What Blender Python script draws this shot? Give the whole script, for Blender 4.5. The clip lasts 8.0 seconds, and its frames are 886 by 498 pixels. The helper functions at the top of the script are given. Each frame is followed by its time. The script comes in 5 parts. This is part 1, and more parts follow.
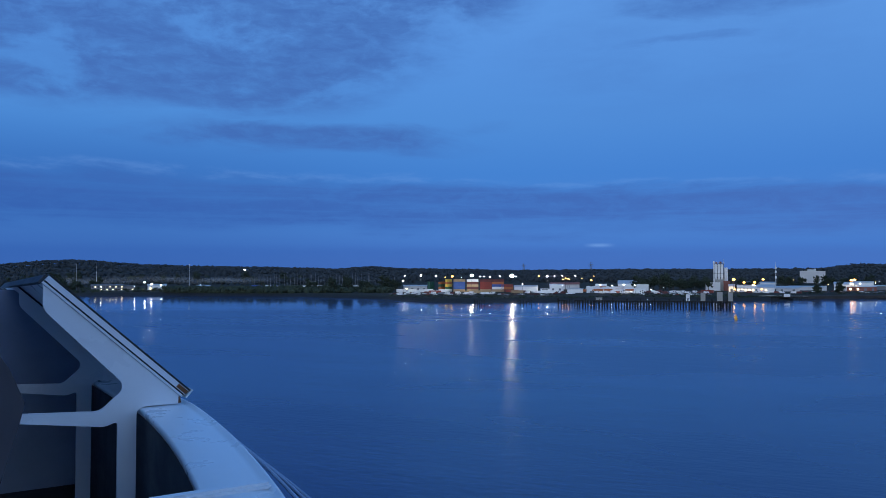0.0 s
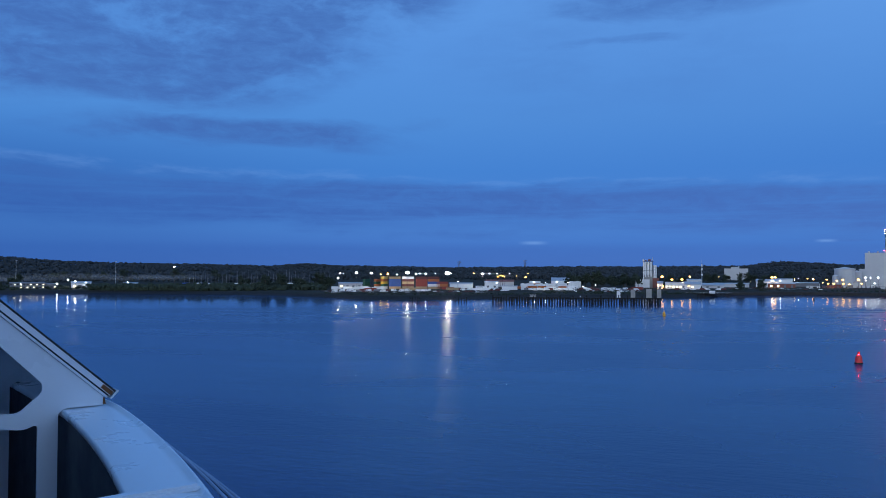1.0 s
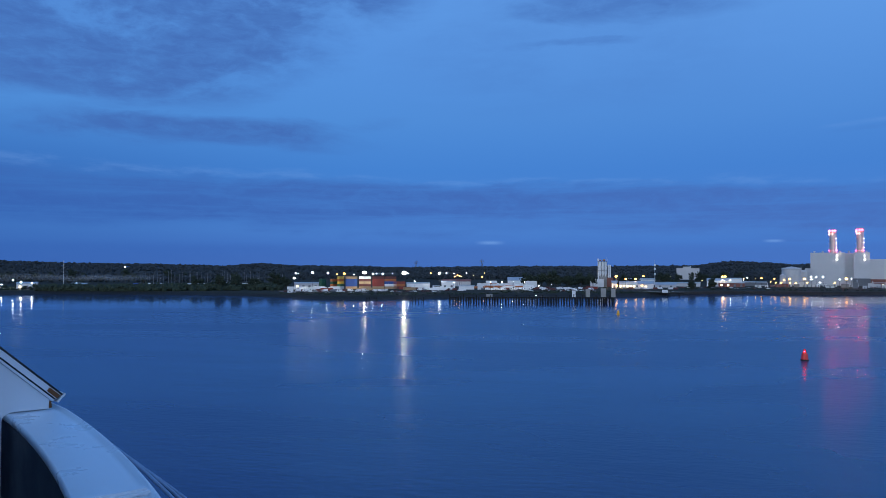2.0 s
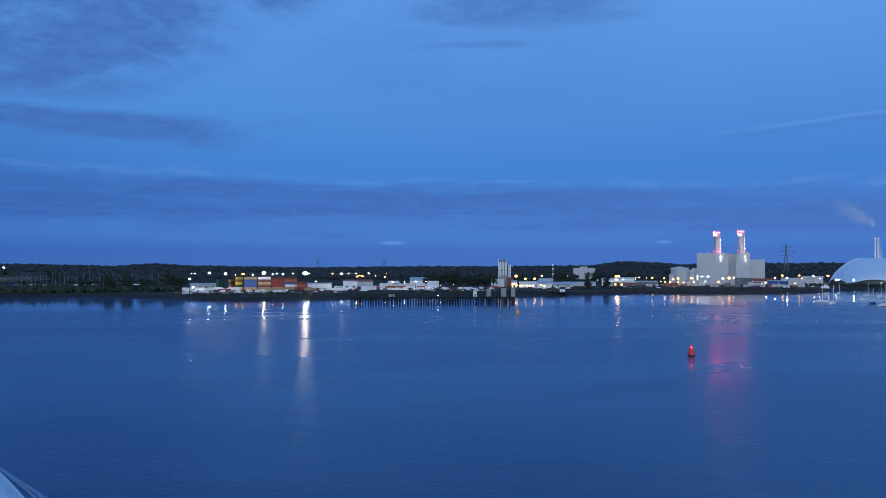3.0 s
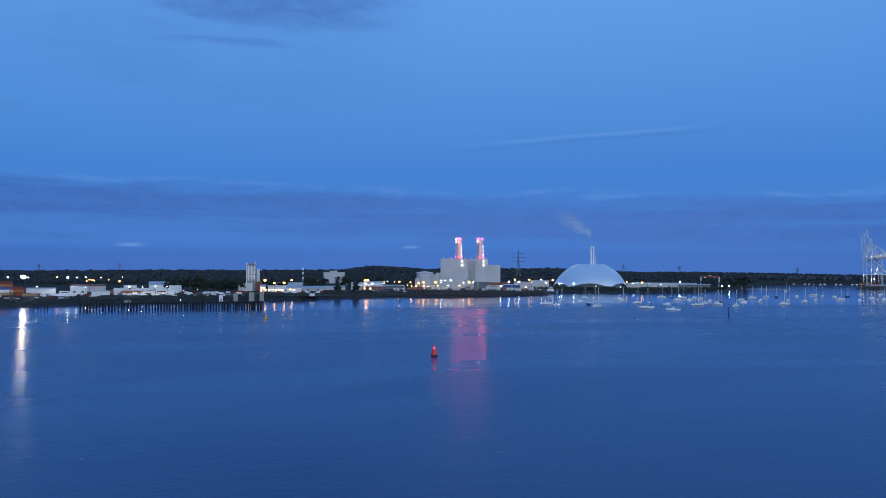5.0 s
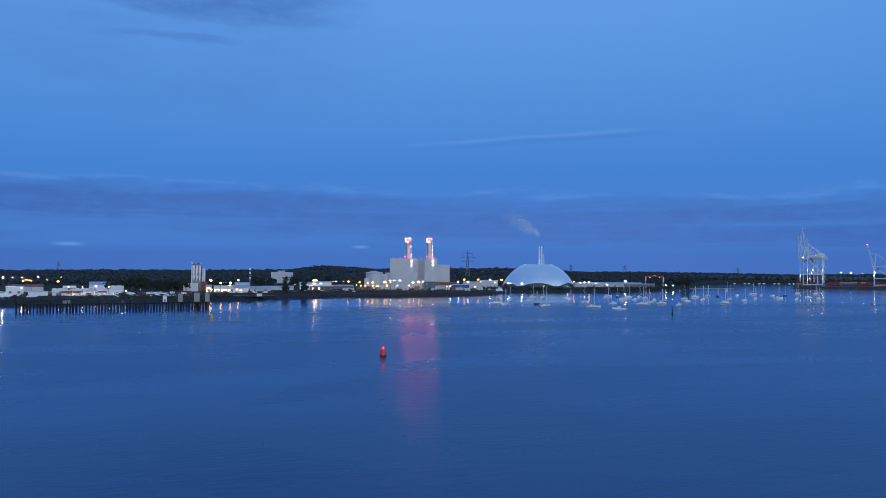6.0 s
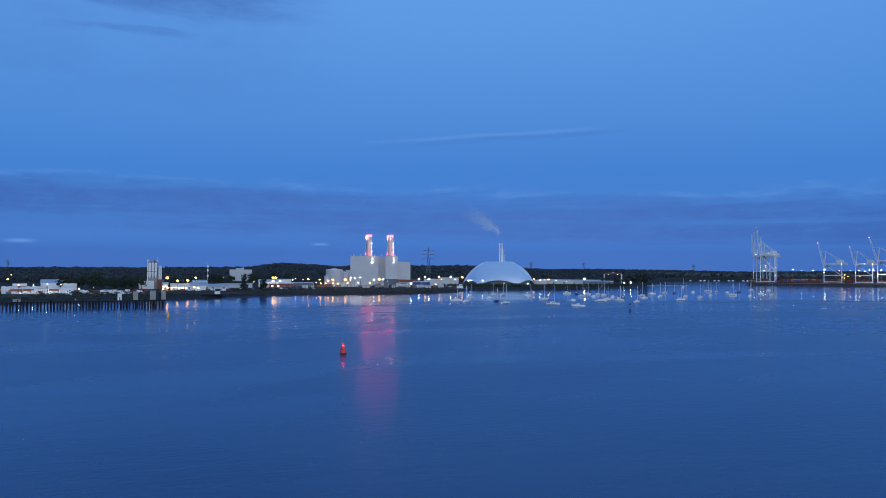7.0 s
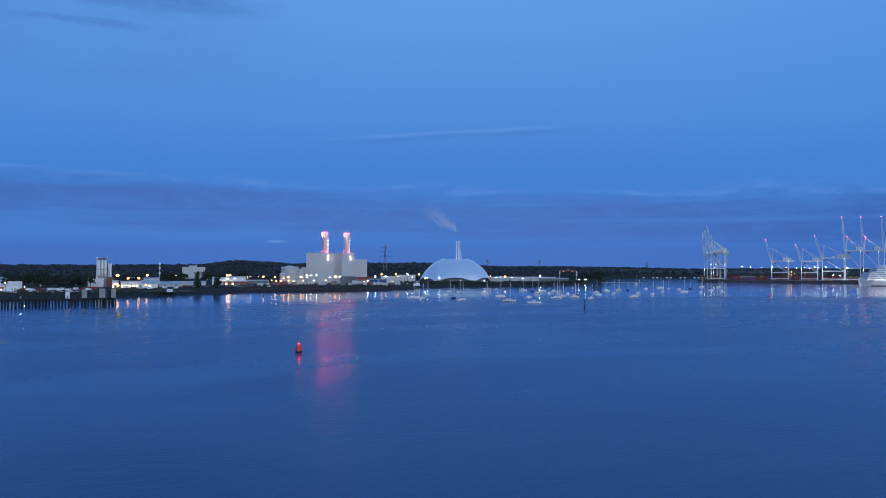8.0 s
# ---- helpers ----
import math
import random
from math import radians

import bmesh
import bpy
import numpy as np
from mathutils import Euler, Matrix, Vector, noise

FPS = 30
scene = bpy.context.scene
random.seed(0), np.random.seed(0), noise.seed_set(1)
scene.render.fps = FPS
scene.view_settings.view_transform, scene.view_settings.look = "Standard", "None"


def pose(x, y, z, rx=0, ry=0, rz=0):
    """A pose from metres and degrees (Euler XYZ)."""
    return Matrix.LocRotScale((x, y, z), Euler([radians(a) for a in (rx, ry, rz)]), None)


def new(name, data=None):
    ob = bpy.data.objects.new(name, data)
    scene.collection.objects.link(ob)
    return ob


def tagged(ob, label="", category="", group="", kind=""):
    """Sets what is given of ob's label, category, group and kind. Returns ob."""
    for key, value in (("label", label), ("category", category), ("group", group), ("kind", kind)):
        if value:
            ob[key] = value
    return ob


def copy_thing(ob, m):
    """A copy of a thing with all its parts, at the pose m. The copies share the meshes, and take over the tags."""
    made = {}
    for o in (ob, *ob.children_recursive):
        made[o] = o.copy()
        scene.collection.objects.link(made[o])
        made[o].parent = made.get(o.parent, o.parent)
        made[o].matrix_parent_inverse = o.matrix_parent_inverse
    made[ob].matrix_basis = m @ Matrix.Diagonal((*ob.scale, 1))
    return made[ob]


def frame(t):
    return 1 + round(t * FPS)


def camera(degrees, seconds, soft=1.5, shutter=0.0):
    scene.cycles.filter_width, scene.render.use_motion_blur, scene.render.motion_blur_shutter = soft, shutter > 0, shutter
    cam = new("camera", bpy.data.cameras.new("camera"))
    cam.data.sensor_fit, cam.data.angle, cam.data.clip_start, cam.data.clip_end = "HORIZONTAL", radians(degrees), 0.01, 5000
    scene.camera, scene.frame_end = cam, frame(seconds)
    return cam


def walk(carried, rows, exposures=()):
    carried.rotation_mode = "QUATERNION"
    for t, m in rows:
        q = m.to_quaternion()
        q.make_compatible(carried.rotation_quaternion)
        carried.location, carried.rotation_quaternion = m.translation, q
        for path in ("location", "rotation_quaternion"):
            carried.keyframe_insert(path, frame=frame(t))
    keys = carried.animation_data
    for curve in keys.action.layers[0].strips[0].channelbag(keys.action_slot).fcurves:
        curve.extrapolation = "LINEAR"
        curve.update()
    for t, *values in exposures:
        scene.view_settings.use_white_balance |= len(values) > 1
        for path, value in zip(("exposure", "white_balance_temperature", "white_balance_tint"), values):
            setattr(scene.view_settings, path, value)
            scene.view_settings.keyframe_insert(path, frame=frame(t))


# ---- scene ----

# ---------------------------------------------------------------- camera
# The viewer stands at a ship's rail, 25 m over the water, and turns from left to right.
EYE = 25.0
cam = camera(60.0, 8.0, soft=0.8)
# seconds, drift to the right in metres, yaw, pitch, roll
ROWS = [
    (0.0, 0.000, 20.13, 1.638, 0.10),
    (0.5, 0.005, 17.05, 1.515, 0.19),
    (1.0, 0.010, 15.33, 1.444, 0.15),
    (1.2, 0.010, 14.93, 1.44, 0.14),
    (2.3, 0.025, 10.95, 1.46, 0.09),
    (2.5, 0.030, 10.07, 1.478, 0.08),
    (3.0, 0.060, 4.84, 1.457, 0.04),
    (3.5, 0.100, 0.00, 1.583, 0.04),
    (4.0, 0.140, -3.21, 1.640, 0.30),
    (4.5, 0.180, -9.11, 1.746, 0.32),
    (5.0, 0.230, -13.63, 1.807, 0.22),
    (5.2, 0.250, -14.85, 1.81, 0.21),
    (6.3, 0.360, -18.15, 1.81, 0.21),
    (6.5, 0.380, -18.78, 1.801, 0.20),
    (7.0, 0.430, -20.32, 1.622, 0.18),
    (7.5, 0.465, -22.03, 1.495, 0.14),
    (8.0, 0.500, -23.54, 1.429, 0.14),
]
walk(cam, [(t, pose(x, 0, EYE, 90 + pitch, 0, yaw) @ pose(0, 0, 0, 0, 0, roll)) for t, x, yaw, pitch, roll in ROWS])

# ---------------------------------------------------------------- node helpers


def srgb(r, g, b):
    return tuple(((c / 255 + 0.055) / 1.055) ** 2.4 if c > 10 else c / 255 / 12.92 for c in (r, g, b)) + (1.0,)


class Nodes:
    """A thin writer of node trees."""

    def __init__(self, tree):
        self.tree = tree
        tree.nodes.clear()

    def add(self, kind, **values):
        node = self.tree.nodes.new(kind)
        for key, value in values.items():
            setattr(node, key, value)
        return node

    def put(self, socket, value):
        if isinstance(value, bpy.types.NodeSocket):
            self.tree.links.new(value, socket)
        elif value is not None:
            socket.default_value = value

    def math(self, op, a, b=None, c=None, clamp=False):
        node = self.add("ShaderNodeMath", operation=op, use_clamp=clamp)
        for socket, value in zip(node.inputs, (a, b, c)):
            self.put(socket, value)
        return node.outputs[0]

    def step(self, x, lo, hi, a=0.0, b=1.0):
        node = self.add("ShaderNodeMapRange", interpolation_type="SMOOTHSTEP")
        for socket, value in zip(node.inputs, (x, lo, hi, a, b)):
            self.put(socket, value)
        return node.outputs[0]

    def band(self, x, lo, hi, soft):
        return self.math("MULTIPLY", self.step(x, lo - soft, lo + soft), self.step(x, hi - soft, hi + soft, 1.0, 0.0))

    def mix(self, f, a, b):
        node = self.add("ShaderNodeMix", data_type="RGBA")
        self.put(node.inputs[0], f)
        self.put(node.inputs[6], a)
        self.put(node.inputs[7], b)
        return node.outputs[2]

    def noise(self, vector, scale, detail=4.0, rough=0.55, distort=0.0):
        node = self.add("ShaderNodeTexNoise")
        self.put(node.inputs["Vector"], vector)
        for key, value in (("Scale", scale), ("Detail", detail), ("Roughness", rough), ("Distortion", distort)):
            node.inputs[key].default_value = value
        return node.outputs["Fac"]

    def ramp(self, f, stops):
        node = self.add("ShaderNodeValToRGB")
        ramp = node.color_ramp
        while len(ramp.elements) < len(stops):
            ramp.elements.new(0.5)
        for element, (at, colour) in zip(ramp.elements, stops):
            element.position, element.color = at, colour
        self.put(node.inputs[0], f)
        return node.outputs[0]

    def xyz(self, x, y, z):
        node = self.add("ShaderNodeCombineXYZ")
        for socket, value in zip(node.inputs, (x, y, z)):
            self.put(socket, value)
        return node.outputs[0]


# ---------------------------------------------------------------- sky before sunrise
DAWN = 1.55
world = bpy.data.worlds.new("dawn")
scene.world = world
world.use_nodes = True
n = Nodes(world.node_tree)
coord = n.add("ShaderNodeTexCoord").outputs["Generated"]
sep = n.add("ShaderNodeSeparateXYZ")
n.put(sep.inputs[0], coord)
az = n.math("MULTIPLY", n.math("ARCTAN2", sep.outputs[0], sep.outputs[1]), 57.296)
el = n.math("MULTIPLY", n.math("ARCSINE", sep.outputs[2]), 57.296)
clear = n.ramp(n.math("DIVIDE", el, 45.0, clamp=True), [
    (0.0, srgb(70, 108, 184)), (0.03, srgb(66, 112, 192)), (0.06, srgb(74, 128, 205)), (0.16, srgb(68, 132, 211)), (0.24, srgb(79, 142, 217)),
    (0.36, srgb(85, 146, 223)), (0.46, srgb(91, 151, 227)), (1.0, srgb(96, 148, 218))])
right = n.math("MULTIPLY", n.step(az, -60.0, 25.0), n.step(az, 30.0, 60.0, 1.0, 0.3))
clear = n.mix(n.math("MULTIPLY", right, 0.42), clear, n.mix(n.step(el, 7.0, 20.0), srgb(72, 126, 208), srgb(104, 160, 231)))
left = n.math("MULTIPLY", n.step(az, -14.0, -46.0), n.step(el, 6.0, 12.0, 0.6, 0.0))
clear = n.mix(left, clear, srgb(52, 100, 176))
# cloud fields in degrees of azimuth and elevation
field = n.xyz(n.math("MULTIPLY", az, 0.055), n.math("MULTIPLY", el, 0.23), 0.0)
wisps = n.noise(field, 1.6, 6.0, 0.58, 0.4)
broad = n.noise(field, 0.5, 3.0, 0.5)
fine = n.noise(field, 5.0, 5.0, 0.6, 0.2)
wob = n.math("MULTIPLY", n.math("SUBTRACT", wisps, 0.5), 3.2)
elw = n.math("ADD", el, wob)
slope = n.math("ADD", elw, n.math("MULTIPLY", az, 0.018))
azw = n.math("ADD", az, n.math("MULTIPLY", wob, 5.0))
layers = n.noise(n.xyz(n.math("MULTIPLY", az, 0.03), n.math("MULTIPLY", el, 0.6), 3.0), 1.5, 6.0, 0.6, 0.3)
low = n.math("MULTIPLY", n.band(slope, 2.5, 5.9, 0.55), n.step(layers, 0.34, 0.6, 0.35, 1.0))
haze = n.math("MULTIPLY", n.band(el, -3.0, 1.7, 0.35), 0.45)
left_edge = n.math("ADD", azw, n.math("MULTIPLY", n.math("SUBTRACT", el, 14.0), -1.6))
upper = n.math("MULTIPLY", n.band(elw, 11.3, 34.0, 0.9), n.step(left_edge, -29.5, -20.0, 1.0, 0.0))
billow = n.noise(n.xyz(n.math("MULTIPLY", az, 0.1), n.math("MULTIPLY", el, 0.2), 5.0), 1.6, 7.0, 0.6, 0.25)
upper = n.math("MULTIPLY", upper, n.step(billow, 0.34, 0.52, 0.3, 1.0))
streak = n.math("MULTIPLY", n.band(elw, 8.9, 10.6, 0.5), n.math("MULTIPLY", n.band(azw, -40.0, -19.0, 4.0), n.step(billow, 0.34, 0.52, 0.5, 1.0)))
wing = n.math("MULTIPLY", n.band(elw, 17.6, 23.0, 0.8), n.math("MULTIPLY", n.band(azw, -5.0, 9.0, 4.5), 0.75))
wing_low = n.math("MULTIPLY", n.band(elw, 15.7, 16.5, 0.35), n.math("MULTIPLY", n.band(azw, -7.0, 1.0, 2.5), 0.5))
trail_el = n.math("SUBTRACT", n.math("ADD", el, n.math("MULTIPLY", wob, 0.22)), n.math("MULTIPLY", az, 0.045))
trail = n.math("MULTIPLY", n.band(trail_el, 8.45, 8.72, 0.16), n.math("MULTIPLY", n.band(azw, 19.0, 31.0, 2.5), 0.32))
trail_top = n.math("MULTIPLY", n.band(trail_el, 8.8, 9.0, 0.14), n.math("MULTIPLY", n.band(azw, 17.5, 30.0, 3.0), 0.36))
tuft = n.math("ADD", n.math("MULTIPLY", n.band(el, 1.85, 2.0, 0.09), n.band(az, 10.75, 11.7, 0.4)),
              n.math("MULTIPLY", n.band(el, 1.8, 2.0, 0.12), n.band(az, -9.3, -7.9, 0.6)))
veil_ = n.math("MULTIPLY", n.band(azw, -13.0, 9.0, 7.0), n.math("MULTIPLY", n.step(el, 9.0, 15.0), n.step(wisps, 0.3, 0.6, 0.08, 0.22)))
cloud = n.math("MAXIMUM", upper, veil_)
for other in (low, haze, streak, wing, wing_low, trail):
    cloud = n.math("MAXIMUM", cloud, other)
puffs = n.noise(n.xyz(n.math("MULTIPLY", az, 0.12), n.math("MULTIPLY", el, 0.3), 1.0), 4.0, 6.0, 0.65, 0.5)
cloud = n.math("MULTIPLY", cloud, n.math("MULTIPLY", n.step(fine, 0.25, 0.65, 0.72, 1.0), n.step(puffs, 0.3, 0.6, 0.7, 1.0)))
shade = n.mix(n.step(el, 2.0, 13.0), n.mix(right, srgb(45, 91, 170), srgb(72, 112, 188)), srgb(68, 111, 182))
shade = n.mix(n.math("MULTIPLY", fine, 0.36), shade, srgb(70, 114, 192))
sky = n.mix(cloud, clear, shade)
crest = n.math("MULTIPLY", n.band(slope, 6.1, 6.5, 0.25), n.step(fine, 0.38, 0.65, 0.0, 0.26))
sky = n.mix(n.math("MAXIMUM", crest, n.math("MAXIMUM", trail_top, n.math("MULTIPLY", tuft, 0.7))), sky, srgb(112, 158, 226))
# dawn behind the viewer: a pale, nearly neutral glow low over the opposite horizon
dawn = n.math("MULTIPLY", n.step(sep.outputs[1], -0.05, -0.75), n.step(el, 2.0, 62.0, 1.0, 0.0))
sky = n.mix(dawn, sky, (DAWN * 0.75, DAWN * 0.90, DAWN * 1.12, 1))
back = n.add("ShaderNodeBackground")
n.put(back.inputs[0], sky)
back.inputs[1].default_value = 1.0
n.put(n.add("ShaderNodeOutputWorld").inputs[0], back.outputs[0])

# ---------------------------------------------------------------- materials


def material(name, colour, rough=0.6, metal=0.0, vary=0.25, scale=1.0, second=None, bump=0.0, each=0.0, spec=0.5):
    """A painted or natural surface: two scales of stains over the base colour, fine relief, and a shift from piece to piece."""
    m = bpy.data.materials.new(name)
    m.use_nodes = True
    w = Nodes(m.node_tree)
    place_ = w.add("ShaderNodeTexCoord").outputs["Object"]
    large = w.noise(place_, 0.25 * scale, 4.0)
    small = w.noise(place_, 2.2 * scale, 5.0, 0.65)
    second = second or tuple(c * 0.55 for c in colour)
    blend = w.math("MULTIPLY", w.math("ADD", w.step(large, 0.3, 0.7), w.step(small, 0.35, 0.75)), vary)
    col = w.mix(blend, (*colour, 1), (*second, 1))
    if each:
        info = w.add("ShaderNodeObjectInfo").outputs["Random"]
        isle = w.add("ShaderNodeNewGeometry").outputs["Random Per Island"]
        hsv = w.add("ShaderNodeHueSaturation")
        w.put(hsv.inputs["Value"], w.math("ADD", 1.0 - each, w.math("MULTIPLY", w.math("FRACT", w.math("ADD", info, isle)), 2 * each)))
        w.put(hsv.inputs["Color"], col)
        col = hsv.outputs[0]
    b = w.add("ShaderNodeBsdfPrincipled")
    w.put(b.inputs["Base Color"], col)
    w.put(b.inputs["Roughness"], w.step(small, 0.2, 0.8, max(rough - 0.12, 0.02), min(rough + 0.12, 1.0)))
    b.inputs["Metallic"].default_value = metal
    b.inputs["Specular IOR Level"].default_value = spec
    if bump:
        bp = w.add("ShaderNodeBump")
        bp.inputs["Strength"].default_value, bp.inputs["Distance"].default_value = bump, 0.05
        w.put(bp.inputs["Height"], small)
        w.put(b.inputs["Normal"], bp.outputs[0])
    w.put(w.add("ShaderNodeOutputMaterial").inputs[0], b.outputs[0])
    return m


def glow(name, colour, strength):
    m = bpy.data.materials.new(name)
    m.use_nodes = True
    w = Nodes(m.node_tree)
    e = w.add("ShaderNodeEmission")
    e.inputs[0].default_value, e.inputs[1].default_value = (*colour, 1), strength
    w.put(w.add("ShaderNodeOutputMaterial").inputs[0], e.outputs[0])
    return m


def water_material():
    m = bpy.data.materials.new("harbour water")
    m.use_nodes = True
    w = Nodes(m.node_tree)
    at = w.add("ShaderNodeTexCoord").outputs["Object"]
    mapping = w.add("ShaderNodeMapping")
    mapping.inputs["Rotation"].default_value[2] = 0.35
    mapping.inputs["Scale"].default_value = (0.4, 1.0, 1.0)
    w.put(mapping.inputs[0], at)
    wind = w.noise(mapping.outputs[0], 0.012, 4.0, 0.6, 0.6)
    ripple = w.noise(mapping.outputs[0], 0.9, 2.0, 0.5)
    swell = w.noise(mapping.outputs[0], 0.16, 2.0, 0.5)
    # sheltered strip under the shore, wider towards the left bank, with an uneven edge
    xyz = w.add("ShaderNodeSeparateXYZ")
    w.put(xyz.inputs[0], at)
    far = w.math("SQRT", w.math("ADD", w.math("MULTIPLY", xyz.outputs[0], xyz.outputs[0]), w.math("MULTIPLY", xyz.outputs[1], xyz.outputs[1])))
    bearing = w.math("MULTIPLY", w.math("ARCTAN2", xyz.outputs[0], xyz.outputs[1]), 57.296)
    edge = w.math("SUBTRACT", far, w.math("MULTIPLY", w.math("MAXIMUM", bearing, 0.0), 5.5))
    edge = w.math("ADD", edge, w.math("MULTIPLY", w.math("SUBTRACT", wind, 0.5), 300.0))
    calm = w.step(edge, 430.0, 570.0)
    bp = w.add("ShaderNodeBump")
    bp.inputs["Strength"].default_value = 1.0
    gust = w.step(wind, 0.38, 0.62, 0.75, 1.15)
    w.put(bp.inputs["Distance"], w.math("MULTIPLY", gust, w.math("MULTIPLY", w.step(calm, 0.0, 1.0, 1.0, 0.22), WATER_WAVE)))
    w.put(bp.inputs["Height"], w.math("ADD", ripple, w.math("MULTIPLY", swell, 1.5)))
    lobes = []
    for low_, high_ in (WATER_CALM, WATER_RUFFLED):
        b = w.add("ShaderNodeBsdfPrincipled")
        b.inputs["Base Color"].default_value = (0.0012, 0.036, 0.126, 1)
        b.inputs["IOR"].default_value = 1.34
        w.put(b.inputs["Roughness"], w.math("MULTIPLY", w.step(wind, 0.35, 0.65, low_, high_), w.step(calm, 0.0, 1.0, 1.0, 0.4)))
        w.put(b.inputs["Normal"], bp.outputs[0])
        lobes.append(b.outputs[0])
    both = w.add("ShaderNodeMixShader")
    w.put(both.inputs[0], w.step(wind, 0.32, 0.68, 0.5, 0.7))
    w.put(both.inputs[1], lobes[0])
    w.put(both.inputs[2], lobes[1])
    w.put(w.add("ShaderNodeOutputMaterial").inputs[0], both.outputs[0])
    return m


# roughness of the calm and the ruffled share of the surface, and the height of its ripples
WATER_CALM, WATER_RUFFLED, WATER_WAVE = (0.11, 0.15), (0.24, 0.31), 0.058
WATER = water_material()
LAND = material("rough grass and gravel", (0.027, 0.03, 0.022), 0.95, vary=0.4, scale=0.08, second=(0.052, 0.047, 0.04), spec=0.08)
MUD = material("muddy foreshore", (0.028, 0.025, 0.022), 0.8, vary=0.4, scale=0.3, spec=0.12)
STONE = material("quay stone", (0.055, 0.052, 0.05), 0.85, vary=0.4, scale=0.5, spec=0.15)
YARD = material("yard asphalt", (0.04, 0.04, 0.04), 0.9, vary=0.35, scale=0.2, second=(0.1, 0.095, 0.085))
LEAF = material("dark leaves", (0.036, 0.048, 0.03), 0.8, vary=0.3, scale=0.3, second=(0.025, 0.032, 0.02), each=0.22, spec=0.2)
# bluer than the near leaves: distance haze is put into the colour
LEAF_HAZED = material("distant leaves", (0.046, 0.056, 0.064), 0.9, vary=0.25, scale=0.02, second=(0.034, 0.041, 0.047), each=0.06, spec=0.1)
# haze over the far bank, put into a pale leaf colour
LEAF_BANK_HAZE = material("willow leaves", (0.1, 0.115, 0.12), 0.9, vary=0.3, scale=0.02, second=(0.075, 0.085, 0.09), each=0.06, spec=0.1)
BARK = material("bark", (0.07, 0.055, 0.04), 0.9)
CLAD = material("pale grey cladding", (0.55, 0.545, 0.55), 0.5, vary=0.14, scale=0.15, second=(0.43, 0.425, 0.43))
CLAD_DARK = material("dark grey cladding", (0.16, 0.17, 0.19), 0.6, vary=0.2, scale=0.2)
STEEL = material("galvanised steel", (0.5, 0.52, 0.54), 0.42, 0.6, vary=0.2, scale=1.0)
DOMESKIN = material("aluminium dome skin", (0.9, 0.87, 0.86), 0.37, 0.88, vary=0.06, scale=0.03)
WHITE = material("white paint", (0.8, 0.8, 0.8), 0.45, vary=0.12, scale=1.0, second=(0.62, 0.6, 0.57))
SHIPWHITE = material("ship white enamel", (0.88, 0.89, 0.9), 0.32, vary=0.05, scale=1.0, second=(0.62, 0.62, 0.62), bump=0.05)
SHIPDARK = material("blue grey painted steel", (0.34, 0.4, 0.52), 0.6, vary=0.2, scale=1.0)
SHIPSHADE = material("dark painted steel", (0.045, 0.05, 0.06), 0.6, vary=0.3, scale=1.0)
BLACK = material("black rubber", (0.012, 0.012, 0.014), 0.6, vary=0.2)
RUST = material("rust", (0.26, 0.1, 0.03), 0.9, vary=0.5, scale=20.0, second=(0.09, 0.04, 0.02))
BROWN = material("dark brown steel", (0.085, 0.075, 0.085), 0.5, vary=0.2)
RED = material("red buoy paint", (0.75, 0.04, 0.035), 0.4, vary=0.15, scale=2.0)
YELLOW = material("yellow buoy paint", (0.85, 0.4, 0.03), 0.45, vary=0.15, scale=2.0)
CONCRETE = material("weathered concrete", (0.34, 0.33, 0.31), 0.9, vary=0.3, scale=0.6, bump=0.2)
BRICK = material("brick red cladding", (0.24, 0.09, 0.07), 0.8, vary=0.25, scale=0.5)
TIMBER = material("wet old timber", (0.03, 0.027, 0.024), 0.85, vary=0.35, scale=1.0, spec=0.15)
LAMP_WHITE = glow("white floodlight", (1.0, 0.95, 0.82), 55)
LAMP_FLOOD = glow("very bright floodlight", (1.0, 0.96, 0.86), 190)
LAMP_WARM = glow("sodium lamp", (1.0, 0.45, 0.1), 8)
LAMP_COOL = glow("cool lamp", (0.85, 0.95, 1.0), 24)
LAMP_RED = glow("red warning lamp", (1.0, 0.02, 0.05), 60)
LAMP_RED_BIG = glow("strong red warning lamp", (1.0, 0.012, 0.035), 650)
LAMP_RED_MID = glow("steady red warning lamp", (1.0, 0.012, 0.035), 420)
LAMP_WORK = glow("work lamp", (1.0, 0.95, 0.85), 18)
LAMP_DOT = glow("small cool lamp", (0.9, 0.96, 1.0), 28)
LAMP_DOT_WARM = glow("small warm lamp", (1.0, 0.55, 0.16), 9)
LAMP_ROOM = glow("lit room", (1.0, 0.85, 0.55), 2.2)

for m in (LAMP_ROOM, LAMP_WORK, LAMP_DOT, LAMP_DOT_WARM):
    m.cycles.emission_sampling = "NONE"

# ---------------------------------------------------------------- building helpers


def polar(a, d, z=0.0):
    """A place at bearing a (degrees clockwise from +y) and distance d from the viewer."""
    return Vector((d * math.sin(radians(a)), d * math.cos(radians(a)), z))


def facing(a, d, z=0.0, turn=0.0):
    """A pose there: local x to the right along the shore, y inland."""
    p = polar(a, d)
    return pose(p.x, p.y, z, 0, 0, -a + turn)


def box(bm, x0, x1, y0, y1, z0, z1):
    v = [bm.verts.new((x, y, z)) for z in (z0, z1) for x, y in ((x0, y0), (x1, y0), (x1, y1), (x0, y1))]
    for q in ((3, 2, 1, 0), (4, 5, 6, 7), (0, 1, 5, 4), (1, 2, 6, 5), (2, 3, 7, 6), (3, 0, 4, 7)):
        bm.faces.new([v[i] for i in q])
    return bm


